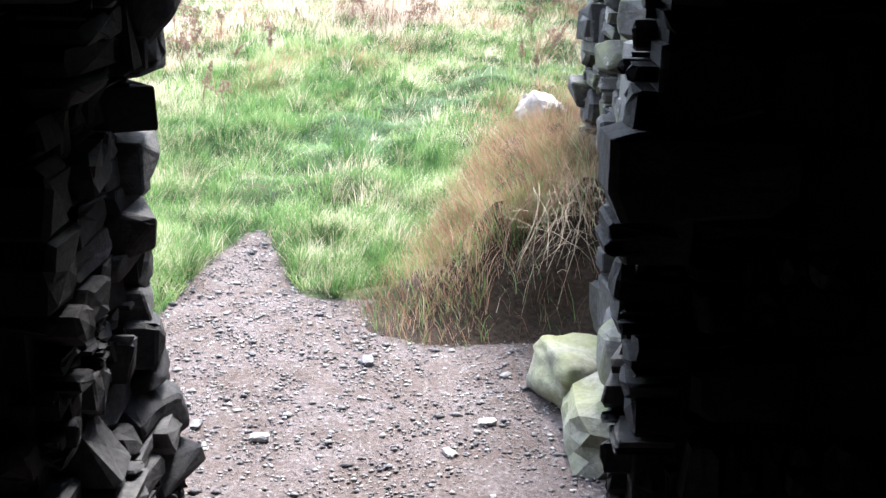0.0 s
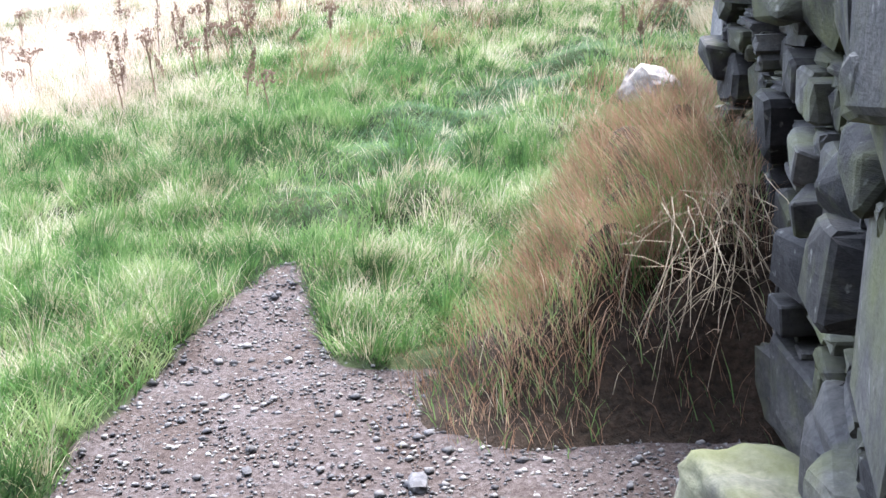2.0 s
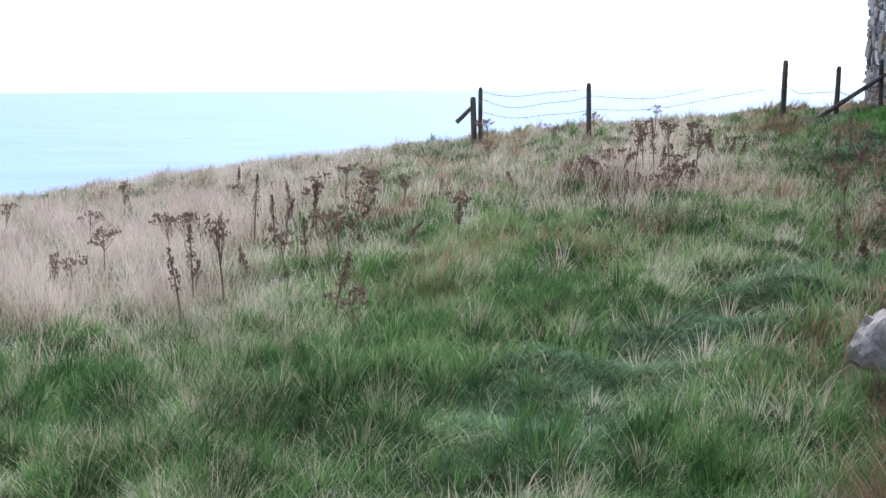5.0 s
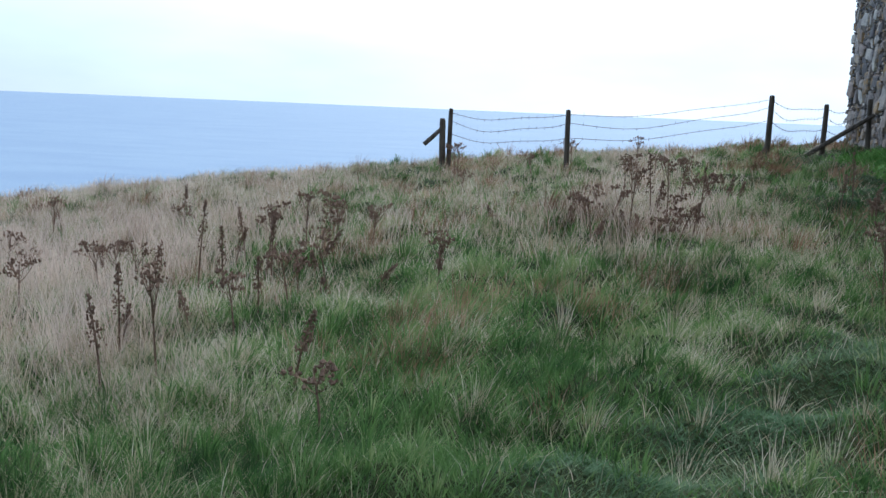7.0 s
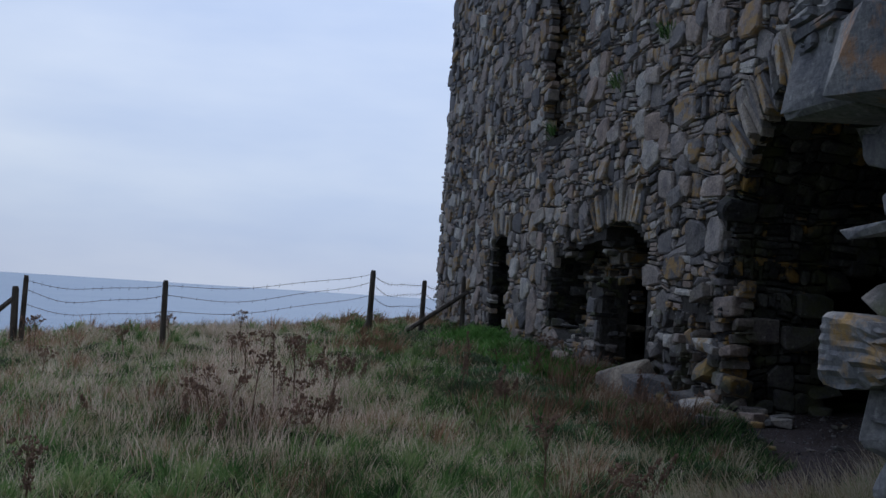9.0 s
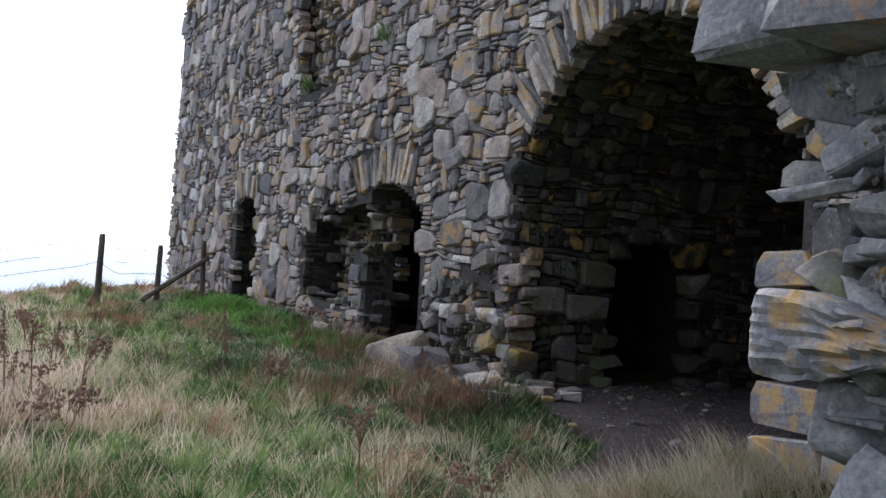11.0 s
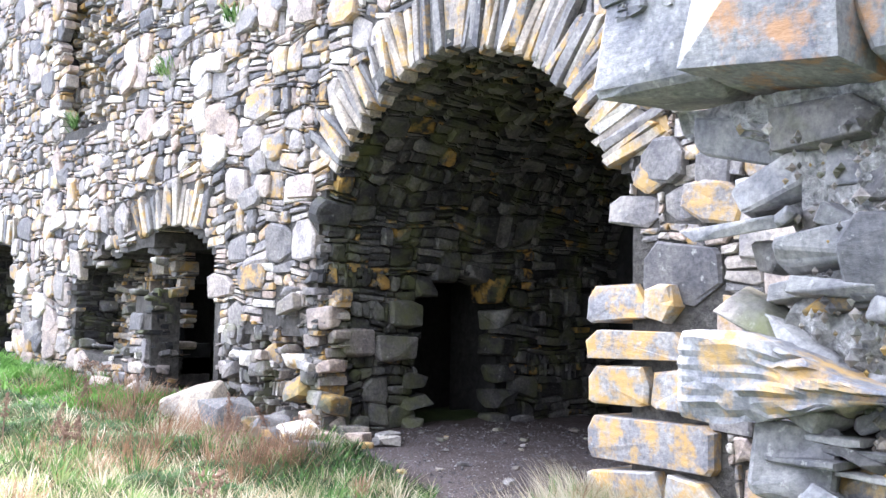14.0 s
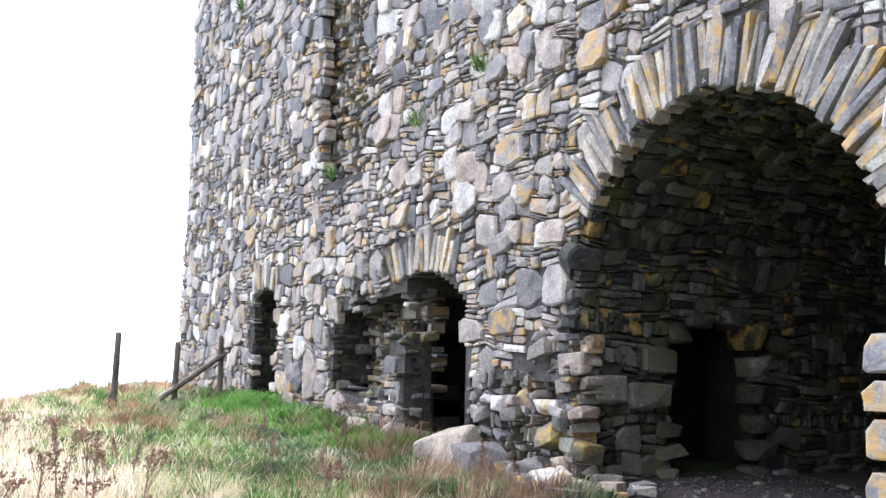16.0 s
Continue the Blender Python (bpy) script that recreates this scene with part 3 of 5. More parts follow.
def keep_face(u, v):
    if v < ground_z(FACE, u) - 0.25 or u < Y0 or u > Y1 or v > TOP - 0.15:
        return False
    if in_void(u, v, 0.06) or in_crack(u, v) or in_pier(u, v):
        return False
    d = math.hypot(u - ARCH_Y, (v - ARCH_SPRING) / 0.97)
    a = math.degrees(math.atan2(v - ARCH_SPRING, u - ARCH_Y))
    if VOUSSOIR_FROM < a < VOUSSOIR_TO and ARCH_R - 0.1 < d < ARCH_R + 0.46:
        return False
    if abs(u - 18.5) < 0.85 and 2.5 < v < 3.05 or abs(u - 23.75) < 0.6 and 2.6 < v < 3.05:
        return False
    if any(z0 - 0.03 < v < z1 + 0.03 and 12.5 - sum(w) < u for z0, z1, w in QUOINS) and u < 12.6:
        return False
    return True


lay_stones(rubble_cells(Y0, Y1, 0.2, 5.2, rng, (0.18, 0.4), 0.42, 0.011, 0.14), to_face, keep_face, rng, tower_wall, M_TOWER, near=lambda u, v: 15.2 < u < 20.5 and v < 3.2)
lay_stones(rubble_cells(Y0, Y1, 5.2, TOP, rng, (0.18, 0.38), 0.34, 0.011, 0.14), to_face, lambda u, v: keep_face(u, v), rng, tower_wall, M_TOWER, "high_stone")


def keep_jumper(u, v):
    """Clear of the openings and of the dressed stones round them."""
    return all(keep_face(u + a, v + b) for a in (-0.2, 0, 0.2) for b in (-0.17, 0, 0.17))


lay_stones(jumpers(Y0, Y1, 0.6, 9.5, 760, rng), to_face, keep_jumper, rng, tower_wall, M_TOWER, "block", out=(0.055, 0.085), near=lambda u, v: u < 21 and v < 5)


def build_pier():
    """Ragged core of the pier: thin beds and loose blocks, spilling into the arch."""
    r = random.Random(62)
    deep = lambda u, v, d: (0.13 - d, u - 20, v)
    keep = lambda u, v: 15.55 < u < 17.4 and in_pier(u, v) and v > ground_z(FACE, u) - 0.3
    lay_stones(rubble_cells(15.5, 17.45, 0.1, 2.2, r, (0.07, 0.17), 0.55, 0.008, 0.1), deep, keep, r, tower_wall, M_RUBBLE, "core_stone", out=(0.0, 0.19))
    for i in range(46):
        u, v = r.uniform(15.55, 17.3), r.uniform(0.35, 2.0)
        w = r.uniform(0.13, 0.34)
        if not in_pier(u, v):
            continue
        c = hull_stone("core_block", (r.uniform(0.2, 0.3), w, w * r.uniform(0.35, 0.75)), M_TOWER if r.random() < 0.45 else M_RUBBLE, r, tower_wall)
        c.location, c.rotation_euler = (r.uniform(-0.02, 0.1), u - 20, v), (r.uniform(-0.3, 0.3), r.uniform(-0.15, 0.15), r.uniform(-0.25, 0.25))
    z = 0.25
    while z < 2.3:
        h = r.uniform(0.07, 0.24)
        w = r.uniform(0.2, 0.42)
        c = hull_stone("toothing_stone", (r.uniform(0.22, 0.34), w * 0.85, h), M_TOWER if h > 0.19 else M_RUBBLE, r, tower_wall, boxy=0.4)
        c.location = (r.uniform(0.06, 0.16), 15.74 - 20 + r.uniform(-0.12, 0.06) - 0.12 * max(0.0, 0.9 - z), z + h / 2)
        c.rotation_euler = (r.uniform(-0.12, 0.12), r.uniform(-0.1, 0.1), r.uniform(-0.4, 0.4))
        z += h * 0.96


build_pier()


def ragged_opening():
    """Loose stones left standing round the broken doorway and its recess."""
    r = random.Random(77)
    spots = [(r.uniform(0.0, 0.3), r.uniform(18.88, 19.34), r.uniform(0.6, 1.95)) for _ in range(34)]
    spots += [(r.uniform(0.02, 0.3), r.uniform(19.3, 21.05), 1.22 + r.uniform(-0.12, 0.12)) for _ in range(16)]
    spots += [(r.uniform(0.05, 0.4), r.uniform(18.9, 21.0), 2.36 + r.uniform(-0.1, 0.12)) for _ in range(16)]
    spots += [(r.uniform(0.05, 0.4), 17.44 + r.uniform(-0.06, 0.06), r.uniform(0.6, 2.3)) for _ in range(14)]
    spots += [(r.uniform(0.35, 0.6), r.uniform(19.9, 21.0), r.uniform(1.3, 2.3)) for _ in range(12)]
    for x, y, z in spots:
        w = r.uniform(0.1, 0.27)
        c = hull_stone("loose_stone", (r.uniform(0.16, 0.28), w, w * r.uniform(0.3, 0.7)), M_RUBBLE, r, tower_wall)
        c.location, c.rotation_euler = (x, y - 20, z), (r.uniform(-0.25, 0.25), r.uniform(-0.2, 0.2), r.uniform(-0.4, 0.4))


ragged_opening()


def slate(u, v, angle, length, thick, out, rng):
    """A long thin slate set on edge: centre (u, v) on the wall, pointing along the angle."""
    c, s = math.cos(angle), math.sin(angle)
    pts = []
    for a, b in ((-0.5, -0.42), (-0.2, -0.5), (0.48, -0.46), (0.52, 0.3), (0.3, 0.5), (-0.46, 0.44)):
        a, b = (a + rng.uniform(-0.05, 0.05)) * length, (b + rng.uniform(-0.08, 0.08)) * thick
        pts.append((u + a * c - b * s, v + a * s + b * c))
    return pts


def build_voussoirs():
    r = random.Random(5)
    a = VOUSSOIR_FROM
    while a < VOUSSOIR_TO:
        thick = r.uniform(0.04, 0.09)
        step = math.degrees(thick / (ARCH_R + 0.1))
        mid = radians(a + step / 2)
        length = r.uniform(0.40, 0.62)
        rad = ARCH_R - 0.02 + length / 2 + r.uniform(-0.03, 0.03)
        u, v = ARCH_Y + rad * math.cos(mid), ARCH_SPRING + 0.97 * rad * math.sin(mid)
        sv, sf = stone_piece(slate(u, v, mid + r.uniform(-0.06, 0.06), length, thick * 1.05, 0, r), r.uniform(0.02, 0.09), to_face, r, 0.1)
        link_mesh("voussoir", sv, sf, M_SLATE, tower_wall)
        a += step
    for centre, half, low, n in ((18.45, 0.72, 2.50, 15), (23.75, 0.5, 2.56, 9)):
        for i in range(n):
            f = (i + 0.5) / n * 2 - 1
            ang = radians(90 - 24 * f)
            length = r.uniform(0.34, 0.5)
            u = centre + half * f + 0.5 * length * math.cos(ang)
            v = low + 0.12 * (1 - f * f) + 0.5 * length
            sv, sf = stone_piece(slate(u, v, ang, length, 2.1 * half / n, 0, r), r.uniform(0.03, 0.08), to_face, r, 0.3)
            link_mesh("lintel_slate", sv, sf, M_SLATE, tower_wall)


build_voussoirs()


def build_quoins():
    """The squared blocks with orange lichen at the jamb of the arch."""
    r = random.Random(8)
    for z0, z1, widths in QUOINS:
        u = 12.52 + r.uniform(-0.03, 0.02)
        for w in widths:
            poly = cut_corners(u - w, u, (lambda q, z=z0: z + 0.03 * nz(q * 3, z * 5)), (lambda q, z=z1: z - 0.012 + 0.04 * nz(q * 3.3, z * 7)), r, 0.014, 1.3)
            sv, sf = stone_piece(poly, r.uniform(0.08, 0.13), to_face, r, 0.5)
            link_mesh("quoin", sv, sf, M_QUOIN, tower_wall)
            u -= w


build_quoins()


def build_tower_inside():
    """The barrel-vaulted passage behind the arch, the rooms behind the facade, and the other walls of the tower."""
    inner = boxes("inner_wall", [(DEPTH, 1.14, 15.72 - 20, 16.4 - 20, -0.3, 4.2)], M_BLACK, tower, "inner masonry with its shade put into the colour")
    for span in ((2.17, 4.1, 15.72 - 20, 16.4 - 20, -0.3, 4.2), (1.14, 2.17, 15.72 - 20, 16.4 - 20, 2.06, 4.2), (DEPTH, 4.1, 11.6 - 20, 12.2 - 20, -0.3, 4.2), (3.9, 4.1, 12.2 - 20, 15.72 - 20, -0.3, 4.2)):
        boxes("inner_wall", [span], M_BLACK, tower, "inner masonry with its shade put into the colour")
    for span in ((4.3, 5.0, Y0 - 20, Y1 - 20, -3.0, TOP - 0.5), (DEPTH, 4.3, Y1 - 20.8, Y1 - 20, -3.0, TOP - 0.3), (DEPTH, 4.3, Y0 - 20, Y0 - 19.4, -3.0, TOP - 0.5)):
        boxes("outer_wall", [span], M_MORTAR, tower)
    # Unseen slab added over the rooms to keep the sky's light out.
    boxes("unseen_ceiling", [(DEPTH, 4.3, Y0 - 19.4, Y1 - 20.8, 4.22, 4.4)], M_BLACK, tower)
    # vault
    v, f, n, steps = [], [], 26, 22
    for i in range(steps + 1):
        x = 0.05 + 3.9 * i / steps
        for k in range(n + 1):
            a = math.pi * k / n
            rad = ARCH_R + 0.05 + 0.07 * nz(x * 3, a * 4) + 0.03 * nz(x * 9, a * 11)
            v.append((x, ARCH_Y - 20 + rad * math.cos(a), ARCH_SPRING + 0.97 * rad * math.sin(a)))
    m = n + 1
    f = [(i * m + k, i * m + k + 1, (i + 1) * m + k + 1, (i + 1) * m + k) for i in range(steps) for k in range(n)]
    link_mesh("vault", v, f, M_INSIDE, tower, "barrel vault coloured as dark as its shade")
    r = random.Random(21)

    def on_vault(u, w, d):
        if w < ARCH_SPRING:
            return (u, 15.66 - 20 - d, w)
        a = (w - ARCH_SPRING) / ARCH_R
        rad = ARCH_R + 0.03 - d
        return (u, ARCH_Y - 20 + rad * math.cos(a), ARCH_SPRING + 0.97 * rad * math.sin(a))

    keep = lambda u, w: 0.0 < u < 3.85 and not (1.1 < u < 2.2 and w < 2.1)
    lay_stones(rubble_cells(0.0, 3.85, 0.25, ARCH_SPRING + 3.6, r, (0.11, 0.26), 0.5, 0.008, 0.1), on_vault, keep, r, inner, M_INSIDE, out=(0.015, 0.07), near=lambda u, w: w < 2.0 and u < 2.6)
    # Added wall close behind the inner doorway, so that it stays black.
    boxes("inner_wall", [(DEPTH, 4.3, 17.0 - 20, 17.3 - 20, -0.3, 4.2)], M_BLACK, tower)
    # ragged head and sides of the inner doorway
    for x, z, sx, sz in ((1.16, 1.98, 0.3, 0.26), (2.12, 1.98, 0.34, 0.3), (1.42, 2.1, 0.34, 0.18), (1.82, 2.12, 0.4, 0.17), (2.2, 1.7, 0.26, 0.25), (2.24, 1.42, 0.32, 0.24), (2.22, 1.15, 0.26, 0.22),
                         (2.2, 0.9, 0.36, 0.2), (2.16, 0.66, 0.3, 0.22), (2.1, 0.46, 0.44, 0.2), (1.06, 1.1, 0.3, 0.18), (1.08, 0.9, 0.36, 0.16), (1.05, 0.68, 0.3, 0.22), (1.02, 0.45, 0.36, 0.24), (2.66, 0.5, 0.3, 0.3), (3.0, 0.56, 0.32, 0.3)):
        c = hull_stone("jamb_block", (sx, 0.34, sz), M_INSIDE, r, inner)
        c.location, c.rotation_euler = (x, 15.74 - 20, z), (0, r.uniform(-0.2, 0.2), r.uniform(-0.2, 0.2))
    # two proud blocks and the jamb stones of the inner doorway
    for x, z, sx, sz in ((0.9, 1.72, 0.42, 0.28), (0.8, 1.4, 0.5, 0.27), (0.35, 1.45, 0.42, 0.28), (2.42, 0.62, 0.3, 0.24)):
        c = hull_stone("jamb_block", (sx, 0.34, sz), M_RUBBLE, r, inner, boxy=0.75)
        c.location = (x, 15.69 - 20, z)
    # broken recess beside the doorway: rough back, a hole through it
    # Back coloured near-black, so the doorway beside it reads as deep shade.
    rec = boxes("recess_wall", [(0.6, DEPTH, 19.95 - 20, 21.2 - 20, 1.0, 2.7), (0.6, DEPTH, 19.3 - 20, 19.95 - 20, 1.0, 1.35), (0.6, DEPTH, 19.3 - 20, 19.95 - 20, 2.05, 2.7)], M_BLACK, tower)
    to_recess = lambda u, w, d: (0.6 - d, u - 20, w)
    hole = lambda u, w: not (19.35 < u < 19.95 and 1.38 < w < 2.05) and 19.25 < u < 21.1 and 1.1 < w < 2.5
    lay_stones(rubble_cells(19.2, 21.1, 1.0, 2.6, r, (0.09, 0.2), 0.6), to_recess, hole, r, rec, M_SLATE, out=(0.0, 0.2))
    # scar in the facing
    to_scar = lambda u, w, d: (0.32 - d, u - 20, w)
    lay_stones(rubble_cells(19.7, 22.0, 4.0, 9.5, r, (0.07, 0.16), 0.75), to_scar, lambda u, w: True, r, tower_wall, M_SLATE, "scar_stone", out=(0.0, 0.2))
    # door reveals: stones in the two shadowed jambs that face the walker; the shade is in their colour
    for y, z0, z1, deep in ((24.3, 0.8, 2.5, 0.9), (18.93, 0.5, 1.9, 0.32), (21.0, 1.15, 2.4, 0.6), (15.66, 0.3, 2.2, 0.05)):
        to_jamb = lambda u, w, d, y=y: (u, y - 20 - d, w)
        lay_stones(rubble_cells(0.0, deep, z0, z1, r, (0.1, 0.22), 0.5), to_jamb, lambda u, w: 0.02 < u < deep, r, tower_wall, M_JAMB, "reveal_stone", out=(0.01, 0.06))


build_tower_inside()


def fallen_stones():
    r = random.Random(4)
    spots = ((3.6, 17.3, 0.6, 0.62, 0.42, 0.2), (3.58, 16.55, 0.42, 0.5, 0.4, 0.16), (3.65, 15.95, 0.3, 0.36, 0.28, 0.1), (3.62, 18.6, 0.36, 0.3, 0.28, 0.14),
             (3.6, 15.45, 0.34, 0.28, 0.3, 0.08), (3.6, 19.5, 0.26, 0.26, 0.24, 0.08))
    for x, y, sx, sy, sz, up in spots:
        ob = hull_stone("fallen_stone", (sx, sy * 1.1, sz), M_SLATE, r)
        ob.location, ob.rotation_euler = (x, y, ground_z(x, y) + up * 0.45), (r.uniform(-0.3, 0.3), r.uniform(-0.3, 0.3), r.uniform(0, 3))
        tagged(ob, "fallen grey building stone lying at the foot of the tower", "stone", "fallen stones")
    for i in range(44):
        x, y = r.uniform(3.35, 4.3), r.uniform(14.95, 15.7) if i % 3 else r.uniform(15.2, 17.6)
        x = min(x, 3.78) if y > 15.5 else x
        s = r.uniform(0.08, 0.2)
        ob = hull_stone("rubble_stone", (s * 1.5, s, s * 0.7), M_RUBBLE if i % 2 else M_TOWER, r)
        ob.location, ob.rotation_euler = (x, y, ground_z(x, y) + s * 0.3), (0, 0, r.uniform(0, 3))
        tagged(ob, "small loose rubble stone at the foot of the wall", "stone", "loose rubble")


fallen_stones()


def arch_floor_stones():
    r = random.Random(14)
    for i in range(28):
        x, y, s = r.uniform(3.2, 6.3), r.uniform(12.6, 15.4), r.uniform(0.03, 0.09)
        ob = hull_stone("floor_stone", (s * 1.4, s, s * 0.5), M_RUBBLE, r)
        ob.location, ob.rotation_euler = (x, y, ground_z(x, y) + s * 0.15), (r.uniform(-0.2, 0.2), r.uniform(-0.2, 0.2), r.uniform(0, 3))
        tagged(ob, "small loose stone on the gravel floor under the arch", "stone", "loose stones under the arch")


arch_floor_stones()

# ---- the broken wall end beside the arch ----
broken = thing("ruined_wall", "broken rubble wall end with a jutting slab and overhanging stones", "ruin", (1.48, 9.63, 0))
BREAK = [(0.0, 9.35), (1.2, 9.4), (1.38, 9.5), (1.6, 9.72), (1.8, 9.64), (2.0, 9.72), (2.25, 9.8), (2.3, 10.15), (4.5, 10.2)]


def build_broken_wall():
    r = random.Random(33)
    core = boxes("wall", [(0.16, 2.4, -0.6, -0.2, -0.1, 1.4), (0.16, 2.4, -0.6, 0.05, 1.4, 2.28), (0.05, 2.4, -0.6, 0.55, 2.5, 4.3)], M_LIME, broken, "crumbling mortared rubble core")
    low = lambda u, v, d: (0.14 - d, u - 9.5, v)
    high = lambda u, v, d: (0.02 - d, u - 9.5, v)
    # loose rubble of the core, bedded at all angles
    z = 0.2
    while z < 2.32:
        y, h = 8.95, r.choice((0.05, 0.07, 0.1, 0.15, 0.19))
        while y < lerp_table(BREAK, z) - 0.03:
            w = r.choice((0.08, 0.13, 0.19, 0.27, 0.34))
            c = hull_stone("rubble_stone", (0.22, w * 1.1, h * r.uniform(0.8, 1.3)), M_GREY if r.random() < 0.6 else M_RUBBLE, r, core)
            c.location = (0.17 + r.uniform(-0.05, 0.1), y + w / 2 - 9.5, z + h / 2 + r.uniform(-0.02, 0.02))
            c.rotation_euler = (r.uniform(-0.5, 0.5), r.uniform(-0.2, 0.2), r.uniform(-0.3, 0.3))
            y += w * 0.97
        z += h
    lay_stones(rubble_cells(8.9, 10.25, 2.68, 4.3, r, (0.12, 0.3), 0.3), high, lambda u, v: u < 10.15, r, core, M_PALE, out=(0.0, 0.12), near=lambda u, v: True)
    # (name, centre x y z, size, turn) of the large stones that stand out
    for name, p, s, turn, mat_ in (("lintel_block", (0.2, 0.5, 2.62), (0.62, 0.5, 0.42), (0.03, 0.0, 0.05), M_PALE),
                                   ("lintel_block", (0.12, 0.0, 2.56), (0.6, 0.62, 0.36), (0.12, 0.06, -0.08), M_PALE),
                                   ("lintel_block", (0.2, -0.46, 2.55), (0.6, 0.5, 0.36), (0.0, 0.0, 0.1), M_PALE),
                                   ("block", (0.12, -0.12, 1.02), (0.34, 0.36, 0.3), (0.5, 0.1, 0.2), M_PALE),
                                   ("block", (0.12, 0.05, 1.22), (0.3, 0.28, 0.3), (0.1, 0.2, 0.4), M_GREY),
                                   ("block", (0.2, -0.26, 1.86), (0.3, 0.3, 0.3), (0.1, 0.0, 0.1), M_GREY),
                                   ("block", (0.16, -0.3, 0.66), (0.42, 0.5, 0.3), (0.0, 0.05, 0.1), M_GREY)):
        c = hull_stone(name, s, mat_, r, core, boxy=0.92, points=9)
        c.location, c.rotation_euler = p, turn
    # the jutting slab, blunt at the arch and split to a wedge inside the wall
    wedge_slab("jutting_slab", -0.34, 0.36, -0.08, 0.5, lambda k: 1.44 - 0.09 * smooth(0.0, 0.8, k), lambda k: 1.48 + 0.15 * smooth(0.0, 0.75, k), M_SLAB, r, core)
    for k in range(4):
        y0, z0 = r.uniform(-0.4, 0.0), 1.2 + 0.034 * k
        wedge_slab("thin_slate", y0, y0 + r.uniform(0.2, 0.36), r.uniform(-0.03, 0.06), 0.3, lambda q, z0=z0: z0 + 0.01 * q, lambda q, z0=z0: z0 + 0.028, M_GREY, r, core, 0.006)
    # crumbling mortar between the stones, and its crumbs
    v, ny, nz_ = [], 44, 84
    for a in range(nz_ + 1):
        for b in range(ny + 1):
            z, y = 0.2 + 2.2 * a / nz_, -0.68 + (lerp_table(BREAK, 0.2 + 2.2 * a / nz_) - 8.93) * b / ny
            v.append((0.17 + 0.1 * nz(y * 4, z * 4, 5.0) + 0.05 * nz(y * 11, z * 11, 2.0) + 0.02 * nz(y * 30, z * 30), y, z))
    m = ny + 1
    link_mesh("mortar", v, [(a * m + b, a * m + b + 1, (a + 1) * m + b + 1, (a + 1) * m + b) for a in range(nz_) for b in range(ny)], M_LIME, core, "pale crumbling lime mortar")
    v, f = [], []
    for _ in range(900):
        z, s = r.uniform(0.3, 2.3), r.uniform(0.006, 0.026)
        p = Vector((0.1 + r.uniform(-0.03, 0.08), r.uniform(-0.66, lerp_table(BREAK, z) - 9.66), z))
        n = len(v)
        v += [tuple(p + Vector(d) * s * r.uniform(0.6, 1.3)) for d in ((1, 0, 0), (-1, 0, 0), (0, 1, 0), (0, -1, 0), (0, 0, 1), (0, 0, -1))]
        f += [tuple(n + q for q in t) for t in ((0, 2, 4), (2, 1, 4), (1, 3, 4), (3, 0, 4), (2, 0, 5), (1, 2, 5), (3, 1, 5), (0, 3, 5))]
    tagged(link_mesh("mortar_crumb", v, f, M_RUBBLE, core), kind="stuff")


build_broken_wall()

# ---- the building that the walk leaves: a dark passage, its left jamb and the long right wall ----
near_ruin = thing("passage_ruin", "dark rubble-stone passage with broken jambs", "ruin", (0, 3, 0))
RIGHT_FACE = [(-3.0, 0.45), (2.5, 0.45), (2.75, 0.56), (3.2, 0.68), (4.3, 0.86), (5.5, 0.9), (6.4, 0.92)]
LEFT_EDGE = [(0.0, -0.72), (0.42, -0.73), (0.5, -0.81), (1.1, -0.79), (1.38, -0.81), (1.46, -0.71), (2.6, -0.68)]


